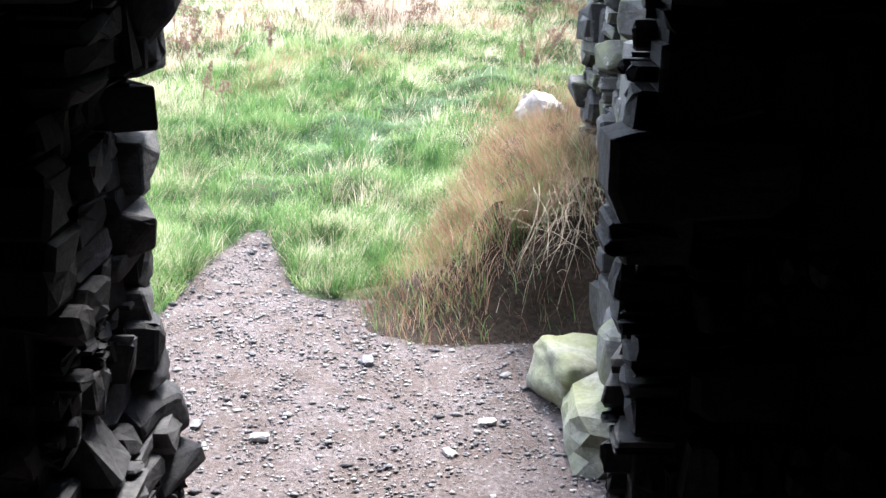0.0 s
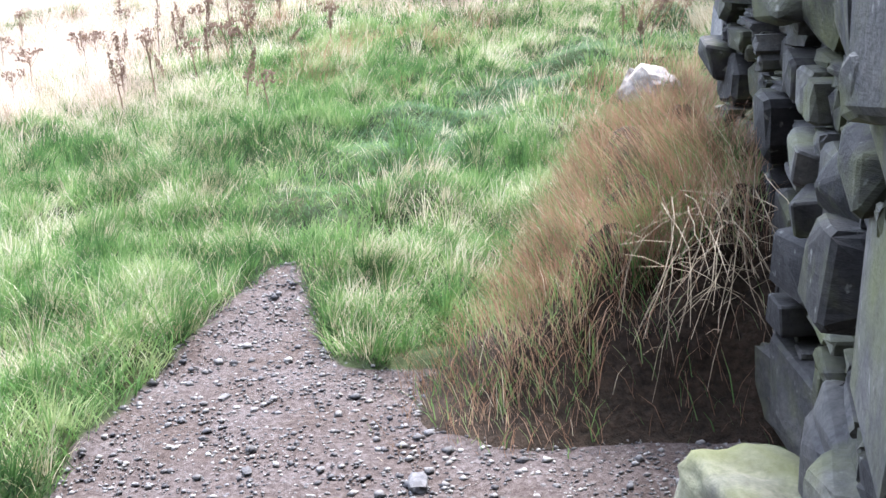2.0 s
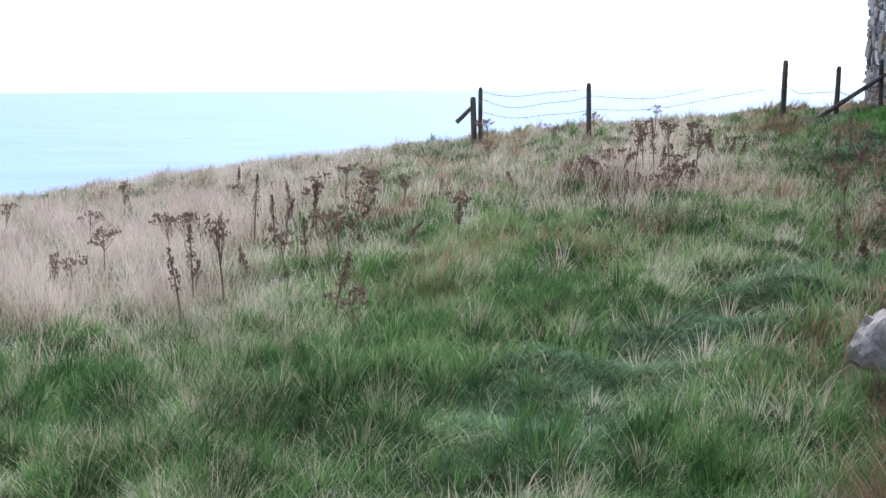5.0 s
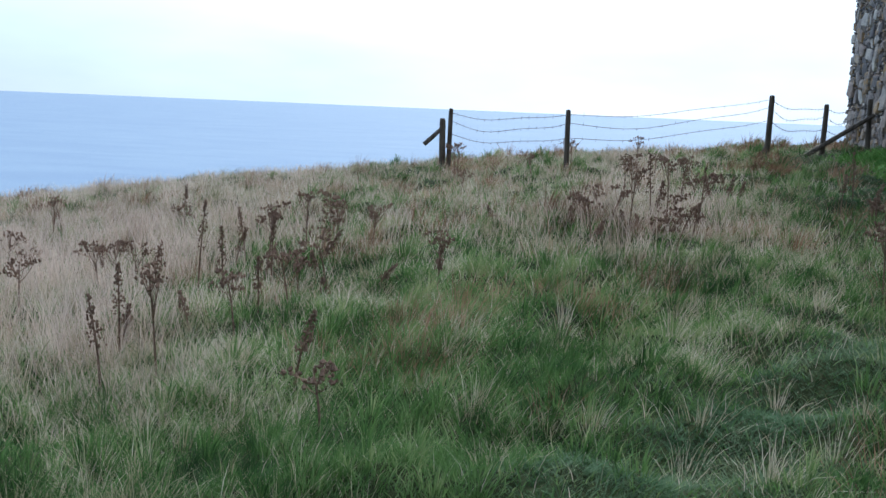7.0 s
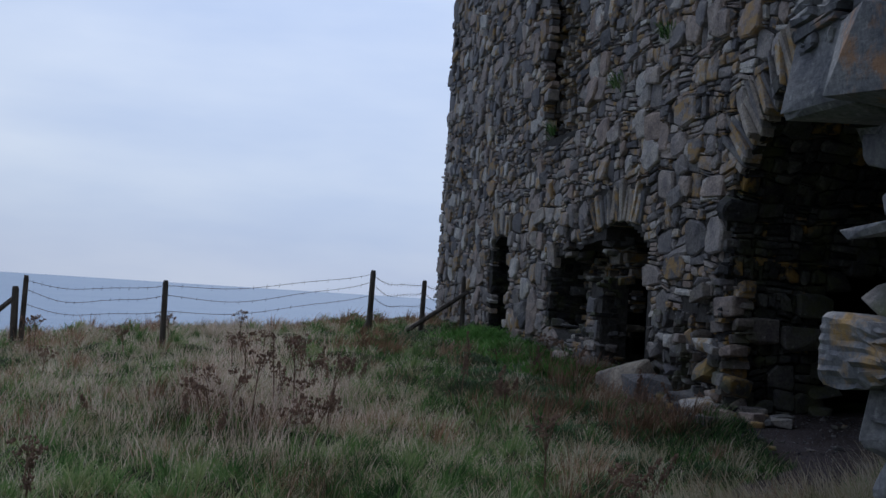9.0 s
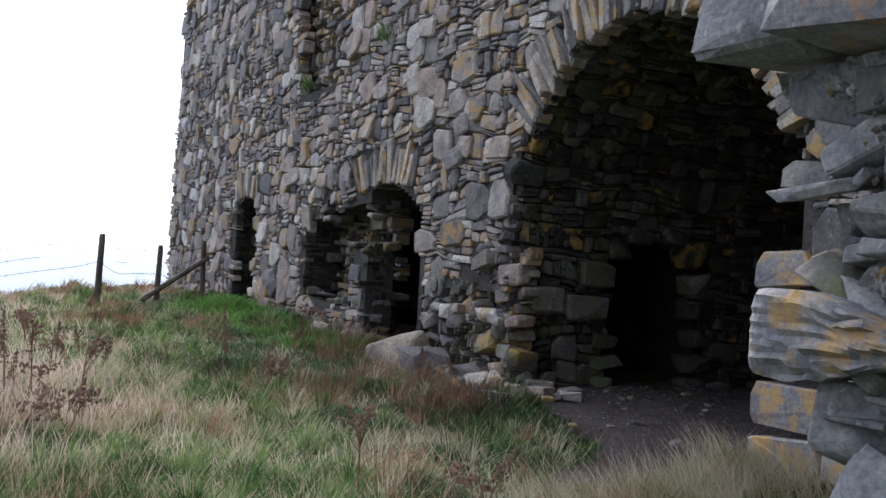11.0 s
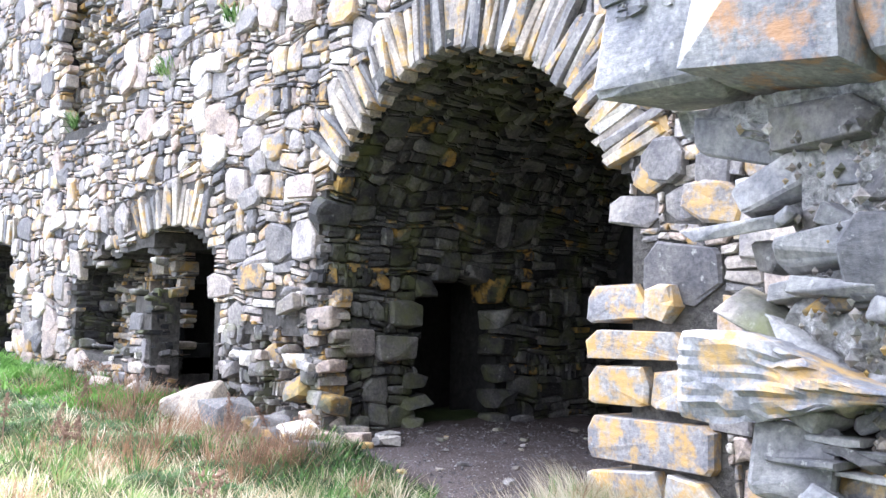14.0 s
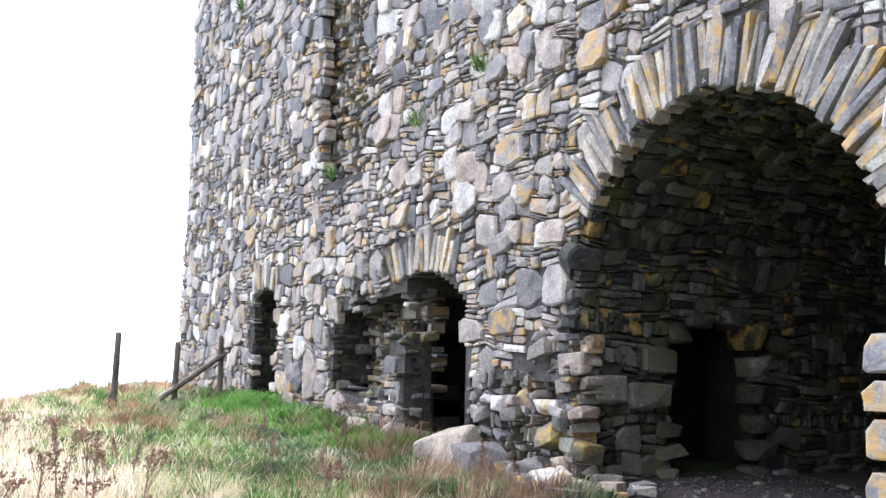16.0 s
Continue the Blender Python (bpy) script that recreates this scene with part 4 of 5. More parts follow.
def build_passage():
    r = random.Random(71)
    # Wall cores coloured near-black to carry the room's shade.
    left = boxes("wall", [(-3.6, -1.5, -6.2, -0.6, -0.3, 2.5), (-3.6, -0.95, -0.6, 0.05, -0.3, 2.5)], M_BLACK, near_ruin, "rubble wall with the room's shade in its colour")
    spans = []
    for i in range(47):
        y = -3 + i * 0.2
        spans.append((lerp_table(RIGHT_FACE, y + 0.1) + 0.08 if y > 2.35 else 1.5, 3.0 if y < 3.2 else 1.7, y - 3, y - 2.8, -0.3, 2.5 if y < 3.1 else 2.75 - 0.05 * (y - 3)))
    right = boxes("wall", spans, M_BLACK, near_ruin, "mossy rubble wall with shade put into its colour")
    # Unseen roof, low over the doorway, and end wall, added to keep light out.
    boxes("unseen_roof", [(-3.6, 3.0, -6.2, -0.6, 2.5, 2.9), (-3.6, 3.0, -0.6, 0.1, 1.98, 2.9)], M_BLACK, near_ruin)
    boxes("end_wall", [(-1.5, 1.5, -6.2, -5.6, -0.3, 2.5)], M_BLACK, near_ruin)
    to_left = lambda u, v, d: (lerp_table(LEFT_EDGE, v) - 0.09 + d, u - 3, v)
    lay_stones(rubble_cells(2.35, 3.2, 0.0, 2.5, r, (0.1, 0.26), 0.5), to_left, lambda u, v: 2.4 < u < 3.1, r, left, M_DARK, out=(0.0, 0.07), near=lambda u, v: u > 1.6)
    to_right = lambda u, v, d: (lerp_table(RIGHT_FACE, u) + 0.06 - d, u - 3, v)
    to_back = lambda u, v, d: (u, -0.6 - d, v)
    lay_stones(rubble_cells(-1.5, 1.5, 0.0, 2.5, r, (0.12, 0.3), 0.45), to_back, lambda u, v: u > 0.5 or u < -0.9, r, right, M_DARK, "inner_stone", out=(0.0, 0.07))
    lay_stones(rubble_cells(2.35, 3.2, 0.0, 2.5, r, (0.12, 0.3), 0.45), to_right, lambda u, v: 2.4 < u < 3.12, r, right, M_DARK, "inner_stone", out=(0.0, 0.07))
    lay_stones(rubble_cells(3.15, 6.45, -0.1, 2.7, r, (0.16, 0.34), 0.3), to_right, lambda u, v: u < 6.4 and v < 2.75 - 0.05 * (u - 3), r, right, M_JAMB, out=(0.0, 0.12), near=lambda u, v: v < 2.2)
    # ragged stones along the edge of the left jamb
    z = -0.05
    while z < 2.45:
        h = r.uniform(0.08, 0.2)
        edge = lerp_table(LEFT_EDGE, z + h / 2)
        if 1.45 < z < 1.6:
            h = 0.34
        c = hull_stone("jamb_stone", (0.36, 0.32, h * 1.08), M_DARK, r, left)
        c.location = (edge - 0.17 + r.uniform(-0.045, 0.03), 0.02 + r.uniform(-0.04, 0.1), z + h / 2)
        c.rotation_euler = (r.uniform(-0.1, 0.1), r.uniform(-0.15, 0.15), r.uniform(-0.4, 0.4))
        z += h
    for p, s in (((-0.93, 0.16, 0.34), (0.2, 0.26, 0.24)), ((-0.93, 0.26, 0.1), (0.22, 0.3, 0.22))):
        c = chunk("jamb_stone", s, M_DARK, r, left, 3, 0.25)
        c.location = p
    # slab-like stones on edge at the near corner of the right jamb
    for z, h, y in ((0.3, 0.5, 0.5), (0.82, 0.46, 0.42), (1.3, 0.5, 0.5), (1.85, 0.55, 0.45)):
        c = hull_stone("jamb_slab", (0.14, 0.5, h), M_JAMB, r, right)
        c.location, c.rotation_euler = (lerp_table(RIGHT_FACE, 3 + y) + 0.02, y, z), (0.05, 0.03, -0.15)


build_passage()


def outer_jamb_stones():
    """Big blocks that stand out of the wall beside the path, with hollows between them."""
    r = random.Random(90)
    wall = [c for c in near_ruin.children if c.name.startswith("wall")][-1]
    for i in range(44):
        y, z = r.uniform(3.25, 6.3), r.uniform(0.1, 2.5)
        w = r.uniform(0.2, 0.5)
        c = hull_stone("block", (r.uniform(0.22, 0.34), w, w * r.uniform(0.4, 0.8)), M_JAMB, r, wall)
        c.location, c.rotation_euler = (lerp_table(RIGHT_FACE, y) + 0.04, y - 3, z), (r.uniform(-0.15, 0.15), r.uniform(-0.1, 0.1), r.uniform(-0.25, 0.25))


outer_jamb_stones()

rr = random.Random(9)
boulder = chunk("boulder", (0.36, 0.42, 0.26), M_BOULDER, rr, None, 4, 0.2, squash=0.45)
boulder.data.polygons.foreach_set("use_smooth", [True] * len(boulder.data.polygons))
boulder.location, boulder.rotation_euler = (0.64, 4.0, 0.1), (0.08, 0.15, 0.3)
tagged(boulder, "mossy pale boulder against the foot of the passage wall", "boulder")
low_stone = chunk("boulder", (0.4, 0.5, 0.3), M_BOULDER, rr, None, 3, 0.22)
low_stone.location = (0.72, 3.6, 0.05)
tagged(low_stone, "half-buried grey boulder at the foot of the passage wall", "boulder")
white = chunk("rock", (0.4, 0.46, 0.52), M_ROCK, rr, None, 4, 0.24, squash=0.55)
white.location, white.rotation_euler = (0.98, 9.35, ground_z(0.92, 9.55) - 0.09), (0.2, 0.3, 0.5)
tagged(white, "pale whitish rock lying in the brown grass", "rock")
for x, y, s in ((-1.3, 5.33, 0.17), (-1.38, 5.25, 0.12), (-0.24, 4.33, 0.12), (-0.6, 3.6, 0.1), (0.1, 3.5, 0.09), (-1.0, 4.0, 0.1), (0.35, 4.2, 0.08), (-0.85, 3.7, 0.09), (-0.3, 3.1, 0.07), (-0.95, 4.9, 0.06), (0.25, 3.75, 0.1), (-0.75, 4.4, 0.06)):
    s *= 0.75
    st = chunk("path_stone", (s, s * 0.62, s * 0.38), M_PEBBLE, rr, None, 2, 0.2)
    st.location, st.rotation_euler = (x, y, ground_z(x, y) + s * 0.1), (0, 0, rr.uniform(0, 3))
    tagged(st, "small grey stone on the gravel path", "stone", "path stones")


# ---- fence on the crest ----
fence = thing("fence", "weathered wooden posts with sagging barbed wire on the crest", "fence", (0, 22, 0.7))


def post(x, y, top, r, lean=(0.0, 0.0)):
    z = ground_z(x, y) - 0.2
    r *= 0.75
    pts = [(x + lean[0] * k, y + lean[1] * k - 22, z + (top - z) * k - 0.7) for k in (0, 0.35, 0.7, 0.97, 1.0)]
    v, f = tube(pts, [r * 1.1, r, r * 0.98, r * 0.92, r * 0.7], 8)
    link_mesh("post", v, f, M_POST, fence)


for x, y, top, r in ((-3.54, 23.1, 1.5, 0.055), (-3.63, 23.05, 1.33, 0.075), (-1.45, 21.4, 1.56, 0.055), (1.77, 24.1, 1.94, 0.065), (2.7, 24.3, 1.83, 0.06), (3.5, 24.6, 1.95, 0.06)):
    post(x, y, top, r, (rr.uniform(-0.03, 0.03), rr.uniform(-0.03, 0.03)))
for name, a, b, r in (("brace", (-3.95, 1.0, 0.18), (-3.62, 1.05, 0.5), 0.045), ("rail", (2.3, 2.1, 0.18), (3.55, 2.58, 0.98), 0.045), ("brace", (1.75, 2.1, 0.4), (1.6, 2.0, 0.1), 0.02)):
    v, f = tube([a, tuple((Vector(a) + Vector(b)) / 2), b], [r, r * 0.95, r * 0.85], 6)
    link_mesh(name, v, f, M_POST, fence)
ends = [(-3.54, 23.1, 1.5), (-1.45, 21.4, 1.56), (1.77, 24.1, 1.94), (2.7, 24.3, 1.83), (3.5, 24.6, 1.95)]
for (ax, ay, az), (bx, by, bz) in zip(ends, ends[1:]):
    for down, sag in ((0.07, 0.10), (0.2, 0.16), (0.42, 0.12)):
        pts = []
        for i in range(17):
            k = i / 16
            pts.append((ax + (bx - ax) * k, ay + (by - ay) * k - 22, az + (bz - az) * k - down - 4 * sag * k * (1 - k) * (1 + 0.3 * math.sin(7 * k)) - 0.7))
        v, f = tube(pts, [0.0038] * 17, 4)
        # barbs
        for i in range(1, 16):
            p = Vector(pts[i])
            bv, bf = tube([tuple(p + Vector((0, 0, -0.03))), tuple(p + Vector((0.01, 0, 0.03)))], [0.003, 0.002], 3)
            n = len(v)
            v += bv
            f += [tuple(n + q for q in face) for face in bf]
        link_mesh("wire", v, f, M_WIRE, fence)


# ---- dead stalks ----
def dead_plant(kind, x, y, tall, seed, lean=(0.0, 0.0)):
    r = random.Random(seed)
    z = ground_z(x, y)
    label = {"dock": "dead dark-brown dock stalk with a seed spike", "ragwort": "dead ragwort stalk with a flat seed head"}[kind]
    top = thing(kind + "_stalk", label, "dead plant", (x, y, z - 0.02), "dead stalks in the grass")
    bend = Vector((lean[0] + r.uniform(-0.06, 0.06), lean[1] + r.uniform(-0.06, 0.06), 0))
    pts = [Vector((0, 0, tall * k)) + bend * (k ** 1.6) for k in (0, 0.25, 0.5, 0.75, 1.0)]
    v, f = tube([tuple(p) for p in pts], [0.007, 0.0065, 0.0055, 0.0045, 0.003], 5)
    link_mesh("stem", v, f, M_STALK, top)
    v, f = [], []

    def bead(c, s):
        n = len(v)
        for d in ((s, 0, 0), (-s, 0, 0), (0, s, 0), (0, -s, 0), (0, 0, s * 1.3), (0, 0, -s)):
            v.append((c[0] + d[0] * r.uniform(0.6, 1.3), c[1] + d[1] * r.uniform(0.6, 1.3), c[2] + d[2] * r.uniform(0.6, 1.3)))
        f.extend(tuple(n + q for q in t) for t in ((0, 2, 4), (2, 1, 4), (1, 3, 4), (3, 0, 4), (2, 0, 5), (1, 2, 5), (3, 1, 5), (0, 3, 5)))

    if kind == "dock":
        for i in range(90):
            k = r.uniform(0.5, 1.0)
            p = pts[2] + (pts[4] - pts[2]) * ((k - 0.5) * 2)
            wide = 0.028 * (1.15 - k) * 2.2
            bead((p.x + r.uniform(-wide, wide), p.y + r.uniform(-wide, wide), p.z), r.uniform(0.005, 0.01))
    else:
        for i in range(9):
            a, k = r.uniform(0, 6.28), r.uniform(0.55, 0.85)
            base = Vector((0, 0, tall * k)) + bend * (k ** 1.6)
            tip = pts[4] + Vector((math.cos(a), math.sin(a), 0)) * r.uniform(0.03, 0.12) + Vector((0, 0, r.uniform(-0.08, 0.03)))
            bv, bf = tube([tuple(base), tuple((base + tip) / 2 + Vector((0, 0, -0.01))), tuple(tip)], [0.003, 0.0025, 0.002], 3)
            n = len(v)
            v.extend(bv)
            f.extend(tuple(n + q for q in t) for t in bf)
            for j in range(7):
                bead((tip.x + r.uniform(-0.035, 0.035), tip.y + r.uniform(-0.035, 0.035), tip.z + r.uniform(-0.015, 0.02)), r.uniform(0.007, 0.014))
    link_mesh("seed_head", v, f, M_STALK, top)


PLANTS = [("ragwort", -2.85, 10.1, 0.62), ("dock", -3.3, 10.6, 0.6), ("ragwort", -1.75, 9.3, 0.3), ("dock", -3.5, 12.2, 0.75), ("ragwort", -3.1, 12.5, 0.62),
          ("dock", 0.05, 17.2, 0.5), ("dock", 0.3, 17.4, 0.48), ("dock", 2.06, 18.2, 0.55), ("dock", -0.3, 15.4, 0.75), ("ragwort", -0.15, 15.2, 0.7),
          ("ragwort", -0.5, 15.0, 0.6), ("ragwort", 0.1, 14.8, 0.62), ("dock", 1.25, 11.6, 0.5), ("dock", 1.55, 11.9, 0.45), ("ragwort", 1.2, 12.6, 0.5)]
for i, (kind, x, y, h) in enumerate(PLANTS):
    dead_plant(kind, x, y, h, 100 + i, (0.22, -0.1) if y < 12 and x > 1 else (0.0, 0.0))
pr = random.Random(55)
CLUSTERS = ((-3.3, 11.9, 0.6, 12), (-2.5, 12.2, 0.4, 4), (-0.35, 14.9, 0.45, 18), (0.4, 17.6, 0.4, 7), (1.2, 11.6, 0.15, 3), (1.9, 15.6, 0.5, 6), (3.1, 15.7, 0.3, 6), (3.2, 18.6, 0.3, 5))
for i in range(34):
    y = pr.uniform(9.6, 16.5)
    x = -2.4 - pr.random() ** 1.3 * 4.6 - 0.14 * (y - 10)
    dead_plant("dock" if pr.random() < 0.55 else "ragwort", x, y, pr.uniform(0.3, 0.62), 200 + i)
for cx, cy, wide, n in CLUSTERS:
    for i in range(n):
        x, y = pr.gauss(cx, wide), pr.gauss(cy, wide * 1.4)
        dead_plant("dock" if pr.random() < 0.7 else "ragwort", x, y, pr.uniform(0.2, 0.44), 400 + 50 * int(cy) + i, (pr.uniform(-0.1, 0.14), 0.0))
for i in range(10):
    dead_plant("ragwort", pr.uniform(-3.5, 0.8), pr.uniform(16.5, 22), pr.uniform(0.4, 0.6), 300 + i)


# ---- grass ----
GX, GY, GS = np.arange(-14, 9.01, 0.1), np.arange(-3, 29.01, 0.1), 0.1
GRID_Z = np.array([[ground_z(x, y) + (1 - bare_amount(x, y)) * relief(x, y) for x in GX] for y in GY])
GRID_B = np.array([[bare_amount(x, y) for x in GX] for y in GY])
GRID_N = np.array([[nz(x * 0.5, y * 0.5, 7.0) for x in GX] for y in GY])
GRID_M = np.array([[nz(x * 1.6, y * 1.6, 3.0) for x in GX] for y in GY])


def on_grid(grid, x, y):
    i, j = np.clip((x + 14) / GS, 0, len(GX) - 1.001), np.clip((y + 3) / GS, 0, len(GY) - 1.001)
    a, b = i.astype(int), j.astype(int)
    p, q = i - a, j - b
    return (grid[b, a] * (1 - p) + grid[b, a + 1] * p) * (1 - q) + (grid[b + 1, a] * (1 - p) + grid[b + 1, a + 1] * p) * q


def step_up(a, b, v):
    t = np.clip((v - a) / (b - a), 0, 1)
    return t * t * (3 - 2 * t)


def from_walk(x, y):
    """Distance from the line walked."""
    best = np.full(len(x), 99.0)
    for (ax, ay), (bx, by) in (((0, 3), (-0.55, 5)), ((-0.55, 5), (-1.45, 7.9))):
        dx, dy = bx - ax, by - ay
        k = np.clip(((x - ax) * dx + (y - ay) * dy) / (dx * dx + dy * dy), 0, 1)
        best = np.minimum(best, np.hypot(x - ax - k * dx, y - ay - k * dy))
    return best


def blades(name, x, y, z, tall, width, lean_x, lean_y, material, gen, label):
    """One joined sheet of curved three-piece blades."""
    n = len(x)
    turn = gen.uniform(0, 2 * np.pi, n)
    wx, wy = np.cos(turn) * width / 2, np.sin(turn) * width / 2
    co = np.empty((n, 5, 3), np.float32)
    for k, (sx, up, ln) in enumerate(((-1, 0, 0), (1, 0, 0), (-0.8, 0.55, 0.35), (0.8, 0.55, 0.35), (0, 1, 1))):
        co[:, k, 0] = x + sx * wx + lean_x * ln
        co[:, k, 1] = y + sx * wy + lean_y * ln
        co[:, k, 2] = z + tall * up
    base = (np.arange(n, dtype=np.int32) * 5)[:, None]
    loops = (base + np.array([0, 1, 3, 2, 2, 3, 4], np.int32)).ravel()
    starts = (np.arange(n, dtype=np.int32)[:, None] * 7 + np.array([0, 4], np.int32)).ravel()
    me = bpy.data.meshes.new(name)
    me.vertices.add(n * 5)
    me.vertices.foreach_set("co", co.ravel())
    me.loops.add(len(loops))
    me.loops.foreach_set("vertex_index", loops)
    me.polygons.add(len(starts))
    me.polygons.foreach_set("loop_start", starts)
    me.update(calc_edges=True)
    me.validate()
    me.materials.append(material)
    return tagged(new(name, me), label, "grass", kind="stuff")


def scatter(gen, n, box, weight):
    """n places in the box (x0, x1, y0, y1), thinned by weight(x, y) in 0..1 and kept off stone and bare ground."""
    xs, ys, have = [], [], 0
    for _ in range(60):
        x, y = gen.uniform(box[0], box[1], n * 2), gen.uniform(box[2], box[3], n * 2)
        ok = gen.random(n * 2) < weight(x, y) * (1 - step_up(0.3, 0.62, on_grid(GRID_B, x, y) + 0.25 * on_grid(GRID_M, x, y)))
        ok &= ~((x > 3.82) & (y > 8.9)) & ~((x > 1.42) & (y > 8.9) & (y < 9.9)) & ~((y < 3.3) & (x > -3.7) & (x < 3.2)) & ~((x > 0.72) & (y < 6.5) & (x < 1.9)) & ~((x > -0.4) & (y < 5.3) & (gen.random(n * 2) < 0.8))
        ok &= np.hypot(x - 0.93, y - 9.1) > 0.26
        xs.append(x[ok])
        ys.append(y[ok])
        have += ok.sum()
        if have >= n:
            break
    return np.concatenate(xs)[:n], np.concatenate(ys)[:n]


def pinkness(x, y):
    """Where tall seeding grass stands: the slope to the sea, and a band beside the track to the tower."""
    left = step_up(-1.2, -4.2, x + 0.16 * (y - 10)) * step_up(8.2, 11.2, y)
    band = np.exp(-((x + 0.3) / 1.1) ** 2) * step_up(12.0, 15.5, y)
    crest = 0.55 * step_up(11.5, 15.5, y) * step_up(1.2, -0.4, x)
    return np.clip(np.maximum(np.maximum(left, band), crest), 0, 1)


def trodden(x, y):
    """1 on the worn green track that climbs from the path to the tower."""
    mid = np.interp(y, (5.8, 7.5, 9.0, 9.8, 11.4, 13.0, 20.0), (-1.05, -0.75, -0.45, 0.1, 1.2, 2.1, 2.7))
    return np.exp(-((x - mid) / 0.6) ** 2) * step_up(5.8, 7.0, y)


def strawness(x, y):
    n = on_grid(GRID_N, x, y) + 0.6 * on_grid(GRID_M, x, y)
    patch = step_up(0.1, 0.45, n)
    near_left = 1.3 * np.exp(-((x + 2.0) / 1.2) ** 2 - ((y - 7.2) / 1.1) ** 2) * (0.55 + 1.5 * on_grid(GRID_M, x, y))
    by_arch = np.exp(-((x - 1.6) / 1.3) ** 2 - ((y - 13.2) / 2.0) ** 2)
    return np.clip(0.45 * by_arch + 0.7 * patch * step_up(2.5, 0.5, x) + 0.9 * near_left + 0.25 * pinkness(x, y) + 0.22 * step_up(8.5, 11.0, y), 0.1, 1) * (1 - 0.9 * trodden(x, y) * step_up(12.5, 10.5, y))


def rustiness(x, y):
    """Where dead brown grass stands: round the pale rock, along the track's lower side and before the pier."""
    rock = np.exp(-((x - 1.35) / 0.5) ** 2 - ((y - 9.0) / 0.75) ** 2)
    pier = np.exp(-((x - 3.1) / 0.6) ** 2 - ((y - 15.6) / 1.1) ** 2)
    bank = np.exp(-((x - 2.3) / 0.9) ** 2 - ((y - 14.6) / 2.6) ** 2) * step_up(-0.1, 0.3, on_grid(GRID_M, x, y))
    knots = 0.22 * step_up(0.1, 0.45, on_grid(GRID_M, x, y) - 0.5 * on_grid(GRID_N, x, y)) * step_up(8.5, 11.5, y)
    return np.clip(rock + 0.28 * pier + 0.3 * bank + knots, 0, 1) * (1 - 0.8 * trodden(x, y))


def clear_of_stone(x, y, bare=0.5):
    return (on_grid(GRID_B, x, y) < bare) & (x < 3.8) & ~((x > 0.7) & (y < 6.5)) & ~((x > 1.35) & (y > 8.9) & (y < 9.9)) & (y > 3.35) & ~((x > -0.35) & (y < 5.2)) & (np.hypot(x - 0.93, y - 9.1) > 0.24)


def tufts(g, name, centres, count, spread, tall, width, splay, material, label, weight, mound=0.0):
    """Tussocks: blades that spring from centres, upright in the heart and combed outwards at the rim."""
    cx, cy = scatter(g, centres, (-13.5, 3.85, 3.3, 28.8), weight)
    size = g.uniform(0.55, 1.35, len(cx))
    pick = g.integers(0, len(cx), count)
    rad, a = np.abs(g.normal(0, spread, count)) * size[pick], g.uniform(0, 6.28, count)
    x, y = cx[pick] + rad * np.cos(a), cy[pick] + rad * np.sin(a)
    ok = clear_of_stone(x, y)
    x, y, a, rad, pick = x[ok], y[ok], a[ok], rad[ok], pick[ok]
    d, rim = from_walk(x, y), np.clip(rad / (spread * 2.2), 0, 1)
    h = g.uniform(tall[0], tall[1], len(x)) * size[pick] * (1 - 0.55 * rim)
    out = h * (0.2 + splay * rim) * g.uniform(0.6, 1.5, len(x))
    z = on_grid(GRID_Z, x, y) - 0.01 + mound * size[pick] * np.exp(-(rim * 1.6) ** 2)
    blades(name, x, y, z, h, g.uniform(width[0], width[1], len(x)) * (1 + d / 7), out * np.cos(a) + 0.2 * h, out * np.sin(a), material, g, label)


